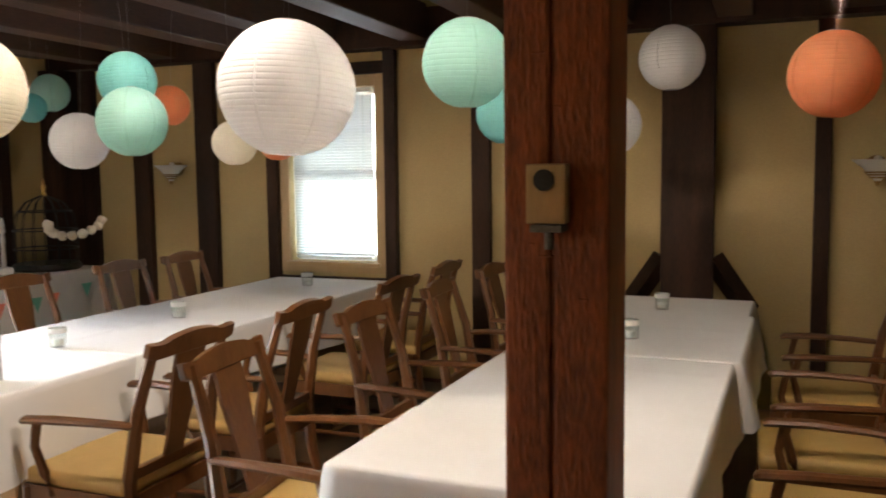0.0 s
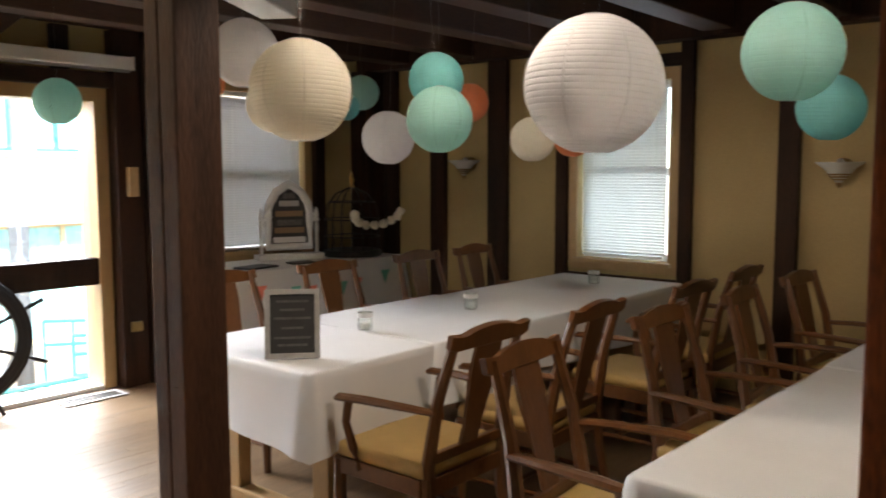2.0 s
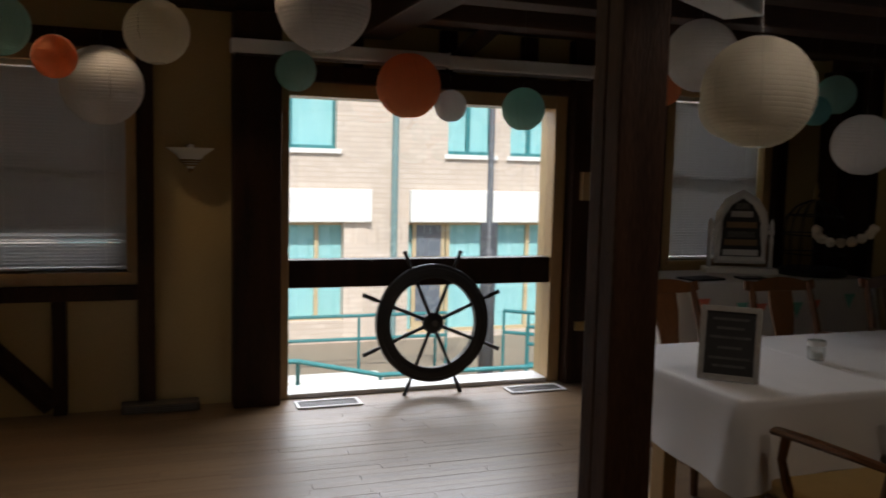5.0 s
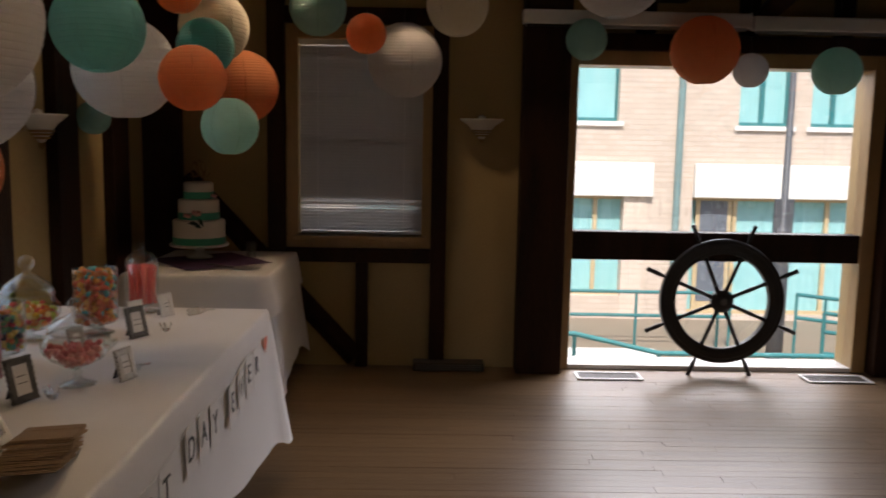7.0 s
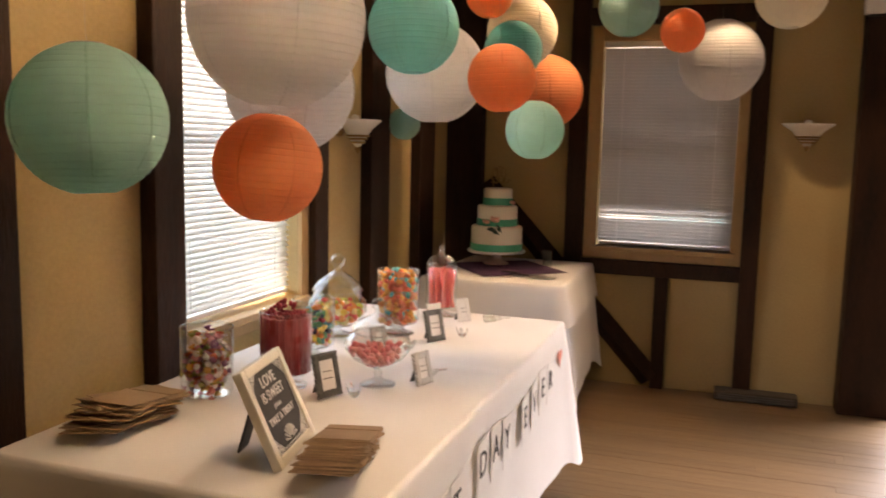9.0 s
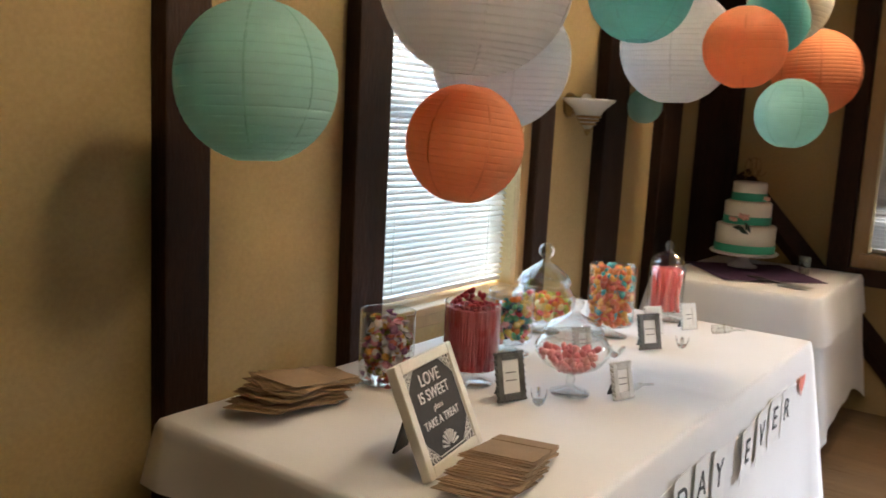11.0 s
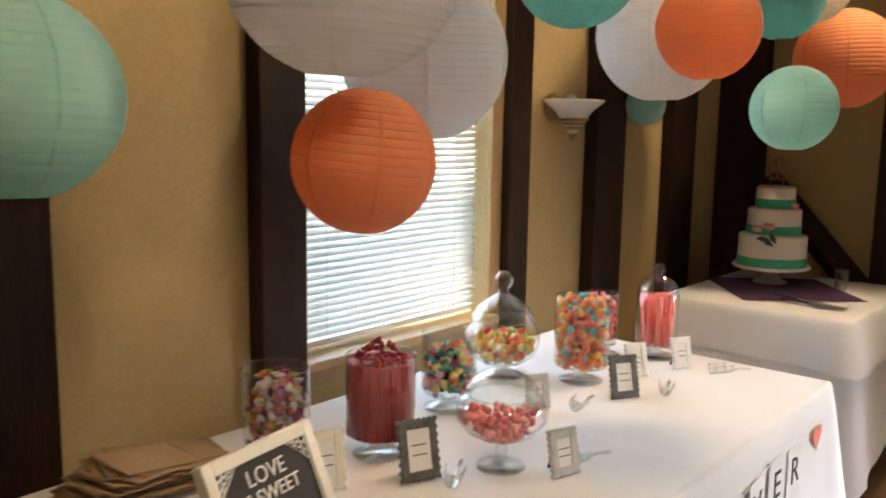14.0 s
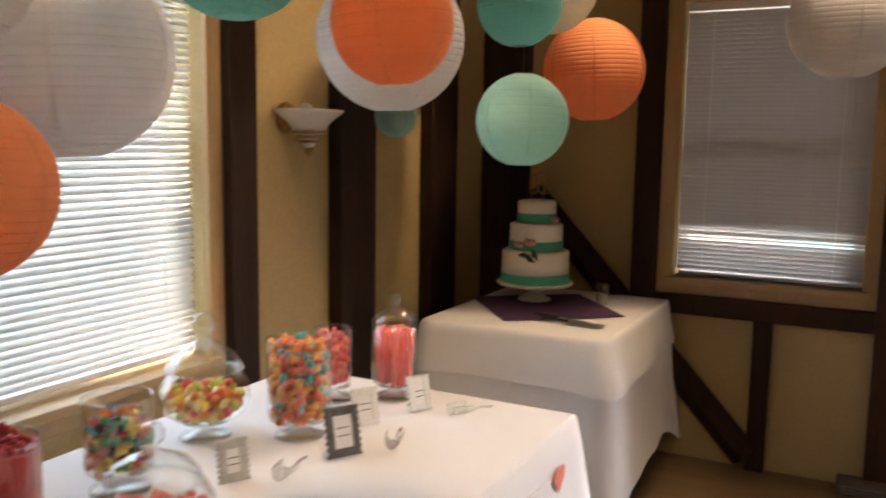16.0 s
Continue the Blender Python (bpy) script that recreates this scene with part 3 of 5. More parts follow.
openings = [(2.3, 4.08, 1.90, 3.45), (6.39, 7.40, 1.86, 3.40), (7.78, 8.80, 1.86, 3.40), (-1.2, 0.4, 1.90, 3.45), (10.2, 11.4, 1.86, 3.4), (-1.0, 4.68, GZ + 0.45, 0.47), (5.58, 12.0, GZ + 0.1, 0.47)]
bm = bmesh.new()
ys = sorted({-14, 24, *(o[0] for o in openings), *(o[1] for o in openings)})
for a, b in zip(ys, ys[1:]):
    spans = [(GZ, 6.2)]
    for o in openings:
        if o[0] <= a + 1e-6 and o[1] >= b - 1e-6:
            spans = [s for lo, hi in spans for s in ((lo, min(hi, o[2])), (max(lo, o[3]), hi)) if s[1] - s[0] > 1e-6]
    for lo, hi in spans:
        box_bm(-0.35, 0, a, b, lo - GZ, hi - GZ, bm=bm)
bmesh.ops.remove_doubles(bm, verts=bm.verts, dist=1e-4)
part("wall", bm, BRICK, house, "cream brick wall")
facade_box("roof", -7, 0.25, -14.2, 24.2, 6.2, 6.5, STONE)
facade_box("back_wall", -7, -6.8, -14, 24, GZ, 6.2, BRICK)
facade_box("band", 0, 0.12, -1.2, 4.78, 0.47, 1.12, STONE, "white painted lintel band", 0.02)
facade_box("band", 0, 0.12, 5.58, 12.2, 0.47, 1.12, STONE, "white painted lintel band", 0.02)
for o in openings:
    a, b, lo, hi = o
    upper = lo > 1
    win = facade_box("window", -0.30, -0.27, a, b, lo, hi, CURTAIN, "teal curtains drawn behind the glass")
    k = 2 if upper else max(2, round((b - a) / 0.95))
    for i in range(k + 1):
        yy = a + (b - a) * i / k
        part("mullion", box_bm(-0.26, -0.19, yy - 0.04, yy + 0.04, lo - GZ, hi - GZ), TEAL if upper else FRAME_TAN, win)
    part("frame_rail", box_bm(-0.25, -0.18, a, b, hi - GZ - 0.07, hi - GZ), TEAL if upper else FRAME_TAN, win)
    part("frame_rail", box_bm(-0.25, -0.18, a, b, lo - GZ, lo - GZ + 0.07), TEAL if upper else FRAME_TAN, win)
    if upper:
        part("sill", box_bm(-0.2, 0.06, a - 0.08, b + 0.08, lo - GZ - 0.09, lo - GZ), STONE, win)
facade_box("door", -0.22, -0.17, 5.72, 6.42, GZ + 0.1, 0.45, FRAME_TAN, "tan framed door with dark glazing")
facade_box("door_pane", -0.17, -0.16, 5.80, 6.34, -0.25, 0.40, GREYPANE)
facade_box("door_pane", -0.17, -0.16, 5.80, 6.34, -1.6, -0.42, GREYPANE)
facade_box("pier", -0.24, 0.02, 4.24, 4.68, GZ, 0.47, BRICK)
part("drainpipe", tube_bm(((0.08, 5.25, 0), (0.08, 5.25, 8.1)), 0.07, 8), PIPE, house, "teal drainpipe")

lp = thing("street_lamp", pose(-10.6, 5.12, GZ), "grey painted street lamp post", "lamp post")
part("shaft", lathe_bm([(0.0, 0), (0.11, 0), (0.11, 2.3), (0.085, 2.36), (0.045, 2.4), (0.04, 6.2), (0, 6.2)], 14), GREYPAINT, lp, smooth=True)
part("base_plate", lathe_bm([(0, 0), (0.2, 0), (0.2, 0.05), (0.12, 0.1), (0, 0.1)], 14), GREYPAINT, lp)
part("notice_board", box_bm(-0.02, 0.02, -0.13, 0.13, 2.05, 2.75, 0.01), GREYPAINT, lp)

structure("kerb_wall", box_bm(-12.0, -11.6, -6, 3.9, GZ, GZ + 0.38, 0.03), STONE, "low pale concrete kerb wall", "wall")
structure("road", box_bm(-11.5, -7.2, -60, 60, GZ + 0.002, GZ + 0.012), material("tan_road", (0.22, 0.17, 0.12), (0.17, 0.13, 0.09), 0.9, 1.5, 40, 0.2), "tan worn road surface", "road")


def railing(points, height, name="railing", rails=(1.0,), every=1.4):
    fence = thing(name, pose(*points[0][:2], GZ), "teal painted tubular steel railing", "railing", "street railings")
    o = Vector((*points[0][:2], GZ))
    for h in rails:
        part("rail", tube_bm([Vector(p) - o + Vector((0, 0, (h - 1) * height)) for p in points], 0.03, 8), TEAL, fence)
    for a, b in zip(points, points[1:]):
        a, b = Vector(a) - o, Vector(b) - o
        k = max(1, round((b - a).length / every))
        for i in range(k + 1):
            p = a.lerp(b, i / k)
            part("post", tube_bm(((p.x, p.y, 0), tuple(p)), 0.025, 8), TEAL, fence)


railing([(-13.6, -3.0, -0.98), (-13.6, 5.4, -1.0), (-13.6, 5.6, -1.0)], 0.9, rails=(1.0, 0.55))
railing([(-9.3, -1.0, -0.62), (-9.3, 2.2, -0.74), (-9.3, 3.2, -0.96), (-9.3, 8.0, -0.98)], 0.9)
railing([(-11.3, 6.1, -0.85), (-11.3, 6.9, -0.95)], 0.9, rails=(1.0, 0.7, 0.35), every=0.4)
railing([(-12.2, 6.1, -0.75), (-12.2, 7.0, -0.85)], 0.9, rails=(1.0, 0.6), every=0.45)

# ---- lanterns ----


def lantern_mesh(ribs, sag):
    """A unit paper globe, pinched at each wire rib, open at top and bottom."""
    bm = bmesh.new()
    prof = []
    a0 = 0.24
    for i in range(ribs):
        p, q = a0 + (math.pi - 2 * a0) * i / ribs, a0 + (math.pi - 2 * a0) * (i + 1) / ribs
        for ang, rad in ((p, 1 - sag), (p + 0.007, 0.9995), (p + 0.022, 1.001), ((p + q) / 2, 1.0025), (q - 0.022, 1.001), (q - 0.007, 0.9995)):
            prof.append((rad * math.sin(ang), rad * math.cos(ang)))
    prof.append((math.sin(math.pi - a0) * (1 - sag), -math.cos(a0)))
    lathe_bm(prof, 56, bm)
    r = random.Random(ribs)
    for v in bm.verts:
        v.co *= 1 + r.uniform(-0.0015, 0.0015) + 0.006 * noise.noise(v.co * 3.0)
    return bm


SHELLS = {}
for c, mat in PAPERS.items():
    for ribs in (15, 22, 30):
        SHELLS[c, ribs] = mesh_of("paper_globe", lantern_mesh(ribs, 0.010), mat, True)
HOOP = mesh_of("wire_hoop", tube_bm([(0.238 * math.cos(a * math.pi / 10), 0.238 * math.sin(a * math.pi / 10), 0.975) for a in range(20)], 0.012, 5, closed=True), METAL)
STAY = bmesh.new()
tube_bm(((-0.235, 0, 0.97), (0, 0, 0.90), (0.235, 0, 0.97)), 0.009, 5, STAY)
tube_bm(((0, 0, 0.90), (0, 0, 1.02)), 0.009, 5, STAY)
STAY = mesh_of("wire_stay", STAY, METAL)
SEAM_PAPERS = {c: material(c + "_seam_paper", tuple(0.95 * v for v in k), tuple(0.88 * v for v in k), 0.85, 4, 140, 0.05, trans=0.48)
               for c, k in (("white", (0.78, 0.77, 0.77)), ("cream", (0.80, 0.75, 0.64)), ("mint", (0.43, 0.74, 0.66)), ("teal", (0.28, 0.63, 0.62)), ("orange", (0.84, 0.34, 0.15)))}


def seam_mesh(c):
    """Six glued seams, overlapping strips of paper running from top to bottom."""
    bm = bmesh.new()
    for k in range(6):
        t = k * math.pi / 3 + 0.13 * math.sin(k * 2.3)
        tube_bm([(math.sin(a) * math.cos(t), math.sin(a) * math.sin(t), math.cos(a)) for a in np.linspace(0.26, 2.88, 22)], 0.022, 4, bm, flat=0.2)
    return mesh_of("paper_seam", bm, SEAM_PAPERS[c])


SEAM = {c: seam_mesh(c) for c in PAPERS}
WORDS = {"white": "white", "cream": "ivory", "mint": "mint green", "teal": "aqua", "orange": "coral orange"}


def lantern(c, x, y, z, r, turn=0):
    size = "small" if r < 0.12 else "medium" if r < 0.18 else "large"
    ob = thing("paper_lantern", pose(x, y, z, random.uniform(-4, 4), random.uniform(-4, 4), turn) @ Matrix.Scale(r, 4), f"{size} {WORDS[c]} ribbed paper globe lantern hung from the ceiling", "lantern", "hanging paper lanterns")
    for nm, me in (("paper_globe", SHELLS[c, 15 if r < 0.12 else 22 if r < 0.19 else 30]), ("wire_hoop", HOOP), ("wire_stay", STAY), ("paper_seam", SEAM[c])):
        p = new(nm, me)
        p.parent = ob
    top = (2.79 - z) / r
    part("string", tube_bm(((0, 0, 1.0), (0, 0, max(top, 1.15))), 0.0004 / r, 4), METAL, ob)


for i, row in enumerate((
    ("orange", -4.82, 2.106, 2.045, 0.203), ("white", -4.93, 2.432, 1.942, 0.105), ("mint", -4.44, 2.732, 1.905, 0.132), ("mint", -4.90, 1.407, 2.103, 0.124), ("white", -4.09, 1.41, 2.36, 0.245),
    ("mint", -1.27, -0.83, 1.49, 0.152), ("white", -1.80, -0.71, 1.76, 0.222), ("white", -2.28, -0.94, 1.62, 0.20), ("orange", -1.99, -0.85, 1.38, 0.154), ("teal", -2.29, -0.53, 1.80, 0.136),
    ("white", -3.23, -0.79, 1.75, 0.206), ("orange", -2.39, -0.28, 1.66, 0.103), ("orange", -4.40, -0.57, 1.75, 0.198), ("mint", -3.09, -0.33, 1.52, 0.113), ("cream", -4.02, -0.62, 2.02, 0.173),
    ("teal", -3.58, -0.55, 1.88, 0.127), ("mint", -3.98, -1.22, 1.56, 0.083), ("orange", -3.66, -0.69, 2.14, 0.108), ("mint", -4.37, -0.15, 2.18, 0.153), ("orange", -3.74, 0.16, 1.97, 0.094),
    ("white", -4.73, 0.31, 1.94, 0.218), ("cream", -3.55, 0.58, 2.08, 0.138),
    ("white", -1.15, 3.08, 1.81, 0.246), ("cream", -1.98, 3.93, 1.66, 0.111), ("teal", -2.09, 3.32, 1.91, 0.123), ("mint", -2.02, 3.26, 1.73, 0.146), ("orange", -2.70, 4.34, 1.90, 0.113),
    ("white", -2.92, 3.88, 1.69, 0.150), ("mint", -4.06, 4.80, 2.07, 0.126), ("teal", -3.87, 4.46, 1.94, 0.093), ("cream", -2.18, 2.61, 1.82, 0.200), ("cream", -2.70, 2.90, 1.81, 0.130),
    ("white", -2.81, 2.82, 2.04, 0.156), ("orange", -3.90, 3.37, 2.02, 0.102), ("mint", -0.58, 3.43, 1.91, 0.168), ("teal", -0.63, 4.09, 1.76, 0.134), ("white", 0.07, 4.34, 2.00, 0.144), ("white", -0.17, 4.15, 1.70, 0.137),
    ("orange", 0.69, 3.62, 1.82, 0.150), ("orange", -2.10, 4.51, 1.69, 0.110),
)):
    lantern(*row, turn=(i * 67) % 360)

# ---- tables and cloths ----


def cloth_bm(hx, hy, drop, seed, fold=0.03, flare=0.05, reach=None, corner_out=0.07):
    """A cloth over a table top (half sizes hx, hy), its top at z 0, with folds growing downwards and longer corners."""
    r = random.Random(seed)
    per = []
    step = 0.035
    cr = 0.02
    for (ax, ay), (bx, by) in (((-hx, -hy), (hx, -hy)), ((hx, -hy), (hx, hy)), ((hx, hy), (-hx, hy)), ((-hx, hy), (-hx, -hy))):
        k = max(6, int(math.hypot(bx - ax, by - ay) / step))
        per += [(ax + (bx - ax) * i / k, ay + (by - ay) * i / k, min(i, k - i) / k * math.hypot(bx - ax, by - ay)) for i in range(k)]
    f = [(r.uniform(4, 7), r.uniform(0, 6.28), r.uniform(0.5, 1)) for _ in range(3)] + [(r.uniform(12, 18), r.uniform(0, 6.28), 0.35)]
    bm = bmesh.new()
    rings = []
    levels = [(0, 0), (0.008, 0.002), (0.014, 0.008)] + [(0.016, 0.008 + (1 - 0.008) * i / 9) for i in range(1, 10)]
    for li, (grow, d) in enumerate(levels):
        ring = []
        s = 0.0
        for x, y, c in per:
            s += step
            wave = sum(a * math.sin(w * s + p) for w, p, a in f)
            corner = math.exp(-c / 0.10)
            nx = x / hx if abs(abs(x) - hx) < 1e-6 else 0
            ny = y / hy if abs(abs(y) - hy) < 1e-6 else 0
            ln = math.hypot(nx, ny) or 1
            nx, ny = nx / ln, ny / ln
            t = d if li > 2 else 0
            hang = reach(x / hx, y / hy) if reach else 1
            o = grow + t * hang * (flare + fold * 0.35 * wave + corner * corner_out)
            length = drop * hang * (1 + 3.1 * min(corner_out, 0.07) * corner + 0.02 * wave)
            z = -d * length if li > 2 else -(0.0, 0.0015, 0.009)[li]
            ring.append(bm.verts.new((x + nx * o, y + ny * o, z)))
        rings.append(ring)
    k = len(per)
    for a, b in zip(rings, rings[1:]):
        for i in range(k):
            j = (i + 1) % k
            bm.faces.new((a[i], a[j], b[j], b[i]))
    # the top, with slight creases
    nx, ny = max(4, int(2 * hx / 0.026)), max(4, int(2 * hy / 0.026))

    def lift(x, y):
        """Press folds along and across the cloth, and shallow wrinkles."""
        edge = min(1.0, (hx - abs(x)) / 0.05, (hy - abs(y)) / 0.05)
        along = abs(x + 0.11 * hx)
        across = abs((y + seed * 0.13) % 0.62 - 0.31)
        fold_z = 0.0032 * math.exp(-(along / 0.022) ** 2) + 0.0026 * math.exp(-(across / 0.022) ** 2)
        return edge * (fold_z + 0.0022 * noise.noise((x * 3.1, y * 3.1, seed)) + 0.0012 * noise.noise((x * 11 + y * 4, y * 9, seed + 4)))

    grid = [[bm.verts.new((-hx + 2 * hx * i / nx, -hy + 2 * hy * j / ny, 0 if i in (0, nx) or j in (0, ny) else lift(-hx + 2 * hx * i / nx, -hy + 2 * hy * j / ny))) for j in range(ny + 1)] for i in range(nx + 1)]
    for i in range(nx):
        for j in range(ny):
            bm.faces.new((grid[i][j], grid[i + 1][j], grid[i + 1][j + 1], grid[i][j + 1]))
    return bm


def table(x0, x1, y0, y1, top, drop, seed, label, cloth_label, name="dining_table", flare=0.05, reach=None, fold=0.03, corner_out=0.07, turn=0.0):
    cx, cy, hx, hy = (x0 + x1) / 2, (y0 + y1) / 2, (x1 - x0) / 2, (y1 - y0) / 2
    t = thing(name, pose(cx, cy, 0, 0, 0, turn), label, "table")
    part("tabletop", box_bm(-hx + 0.01, hx - 0.01, -hy + 0.01, hy - 0.01, top - 0.04, top - 0.006, 0.008), CASING, t)
    for sx in (-1, 1):
        for sy in (-1, 1):
            px, py = sx * (hx - 0.16), sy * (hy - 0.22)
            part("leg", box_bm(px - 0.05, px + 0.05, py - 0.035, py + 0.035, 0.05, top - 0.04, 0.008), CASING, t)
    for sy in (-1, 1):
        py = sy * (hy - 0.22)
        part("foot", box_bm(-hx + 0.05, hx - 0.05, py - 0.045, py + 0.045, 0, 0.06, 0.012), CASING, t)
    c = part("tablecloth", cloth_bm(hx, hy, drop, seed, fold, flare, reach, corner_out), CLOTH, None, "", True, pose(cx, cy, top + 0.002, 0, 0, turn))
    tagged(c, cloth_label, "tablecloth")
    return t


TA, TZ = 0.737, 0.75
table(-2.94, -2.02, 2.49, 5.80, TA - 0.002, 0.29, 3, "long pine trestle dining table under a white cloth", "white cloth draped over the long dining table with soft folds", flare=0.02, corner_out=0.035)
table(-0.54, 0.37, 2.30, 5.56, TA - 0.002, 0.28, 5, "long pine trestle dining table under a white cloth", "white cloth draped over the long dining table with soft folds", flare=0.02, corner_out=0.035, turn=-1.6)
table(-3.24, -1.28, -1.13, -0.225, TZ - 0.002, 0.52, 8, "pine trestle table carrying the candy display", "white cloth over the candy table, hanging in folds", "candy_table", 0.02, lambda u, v: 0.24 + 0.13 * (v + 1) * (1 if u > 0.99 else 0) if u > 0.99 or v < -0.99 else 0.5 + 0.5 * min(1.0, (1 - u) * 2.2), 0.032, 0.12)
table(-5.03, -4.085, -1.13, -0.39, TZ - 0.002, 0.56, 11, "small pine table carrying the wedding cake", "white cloth over the cake table, hanging low", "cake_table")
table(-5.03, -4.34, 3.83, 5.53, 0.803, 0.62, 14, "side table with keepsakes in the corner", "white cloth over the side table in the corner", "side_table")
o = part("overlay_cloth", cloth_bm(0.478, 0.376, 0.19, 31, 0.02, 0.035, corner_out=0.02), CLOTH, None, "", True, pose(-4.5575, -0.76, TZ + 0.0045))
tagged(o, "short white top cloth over the long one on the cake table", "tablecloth", "table overlays")
# seam where two cloths overlap on the long tables
for cx, yy, hw, tn in ((-2.48, 3.22, 0.47, 0), (-0.06, 3.86, 0.465, -1.6)):
    bm = cloth_bm(hw + 0.004, 0.55, 0.25, 21, corner_out=0.012)
    o = part("overlay_cloth", bm, CLOTH, None, "", True, pose(cx, yy + 0.55, TA + 0.006, 0, 0, tn))
    tagged(o, "second white cloth overlapping the first across the table", "tablecloth", "table overlays")

# ---- dining chairs ----


def chair_at(m):
    """Armchair facing local +y, seat centre at the origin, floor at z 0."""
    ch = thing("dining_armchair", m, "dark walnut dining armchair with yoke back and tan vinyl seat", "chair", "chairs at the long tables")
    part("seat", box_bm(-0.245, 0.245, -0.22, 0.24, 0.405, 0.465, 0.024), SEAT, ch, "tan vinyl seat pad", True)
    bm = bmesh.new()
    for b in ((-0.25, 0.25, 0.205, 0.235, 0.345, 0.41), (-0.24, 0.24, -0.235, -0.205, 0.345, 0.41), (-0.25, -0.225, -0.205, 0.205, 0.345, 0.41), (0.225, 0.25, -0.205, 0.205, 0.345, 0.41)):
        box_bm(*b, 0.004, bm)
    part("seat_frame", bm, CHAIR_WOOD, ch)
    for s in (-1, 1):
        part("front_leg", tube_bm(((s * 0.235, 0.22, 0.40), (s * 0.235, 0.22, 0.2), (s * 0.232, 0.22, 0)), (0.026, 0.025, 0.019), 6), CHAIR_WOOD, ch)
        part("back_leg", tube_bm(((s * 0.21, -0.29, 0), (s * 0.215, -0.225, 0.25), (s * 0.215, -0.215, 0.45), (s * 0.205, -0.255, 0.70), (s * 0.19, -0.325, 0.93)), (0.021, 0.024, 0.026, 0.022, 0.018), 6), CHAIR_WOOD, ch)
        part("arm", tube_bm(((s * 0.215, -0.25, 0.655), (s * 0.24, -0.12, 0.66), (s * 0.262, 0.06, 0.66), (s * 0.266, 0.185, 0.652), (s * 0.266, 0.20, 0.645)), (0.021, 0.024, 0.027, 0.026, 0.018), 8, flat=0.6), CHAIR_WOOD, ch)
        part("arm_support", tube_bm(((s * 0.245, 0.10, 0.38), (s * 0.255, 0.125, 0.46), (s * 0.268, 0.15, 0.56), (s * 0.27, 0.13, 0.655)), (0.02, 0.019, 0.016, 0.018), 6), CHAIR_WOOD, ch)
        part("side_stretcher", tube_bm(((s * 0.233, 0.22, 0.14), (s * 0.212, -0.25, 0.14)), 0.012, 6), CHAIR_WOOD, ch)
    # crest rail: straight below, gently raised in the middle, eared at both ends
    crest = [(x, 0.062 + 0.016 * math.exp(-((x / 0.11) ** 2)) - 0.014 * math.exp(-((abs(x) - 0.17) / 0.035) ** 2)) for x in np.linspace(0.235, -0.235, 21)]
    part("top_rail", strip_bm([(-0.235, 0.012), (-0.20, 0.0), (0.20, 0.0), (0.235, 0.012)] + crest, 0.026, 0.003), CHAIR_WOOD, ch, m=pose(0, -0.322, 0.885, 15, 0, 0))
    outline = [(-0.052, 0), (-0.05, 0.10), (-0.062, 0.20), (-0.078, 0.32), (-0.078, 0.435), (0.078, 0.435), (0.078, 0.32), (0.062, 0.20), (0.05, 0.10), (0.052, 0)]
    part("splat", strip_bm(outline, 0.014, 0.002), CHAIR_WOOD, ch, m=pose(0, -0.222, 0.475, 14, 0, 0))
    part("lower_rail", box_bm(-0.205, 0.205, -0.235, -0.21, 0.46, 0.50, 0.005), CHAIR_WOOD, ch)
    part("cross_stretcher", tube_bm(((-0.222, -0.02, 0.14), (0.222, -0.02, 0.14)), 0.011, 6), CHAIR_WOOD, ch)
    return ch


first = chair_at(pose(-1.746, 2.826, 0, 0, 0, 90))
for x, y, a in ((-1.70, 3.52, 92), (-1.66, 4.445, 88), (-1.69, 5.22, 90),
                (-0.805, 2.653, -86), (-0.771, 3.555, -92), (-0.733, 4.345, -88), (-0.716, 5.13, -94),
                (-3.163, 3.19, -84), (-3.132, 3.89, -92), (-3.12, 4.71, -90), (-3.12, 5.35, -88),
                (0.68, 3.09, 88), (0.71, 3.83, 91), (0.76, 4.69, 90)):
    copy_thing(first, pose(x, y, 0, 0, 0, a))

# ---- on the long tables ----


def votive(x, y, top):
    v = thing("votive_jar", pose(x, y, top), "small clear glass votive jar with white candle and lace rim", "candle holder", "votives on the tables")
    part("glass", lathe_bm([(0, 0), (0.034, 0), (0.037, 0.01), (0.037, 0.075), (0.034, 0.085), (0.032, 0.085), (0.0345, 0.074), (0.0345, 0.012), (0, 0.008)], 20), GLASS, v, smooth=True)
    part("rim", lathe_bm([(0.0375, 0.062), (0.039, 0.063), (0.039, 0.084), (0.0375, 0.085)], 20), WHITE, v)
    part("candle", lathe_bm([(0, 0.0085), (0.026, 0.0085), (0.026, 0.035), (0.02, 0.038), (0, 0.036)], 16), WHITE, v)


for x, y in ((-2.45, 3.215), (-2.43, 4.01), (-2.43, 5.35), (-0.04, 5.04), (-0.075, 4.175)):
    votive(x, y, TA + 0.012)


def framed_sign(name, m, w, h, frame_mat, rail, board_mat, label, category):
    """Upright frame in local xz, facing -y, foot at z 0, with a back strut."""
    f = thing(name, m, label, category)
    bm = bmesh.new()
    for b in ((-w / 2, -w / 2 + rail, 0, h), (w / 2 - rail, w / 2, 0, h), (-w / 2 + rail, w / 2 - rail, 0, rail), (-w / 2 + rail, w / 2 - rail, h - rail, h)):
        box_bm(b[0], b[1], -0.011, 0.011, b[2], b[3], 0.003, bm)
    part("frame", bm, frame_mat, f)
    part("board", box_bm(-w / 2 + rail - 0.002, w / 2 - rail + 0.002, -0.004, 0.006, rail - 0.002, h - rail + 0.002), board_mat, f)
    return f


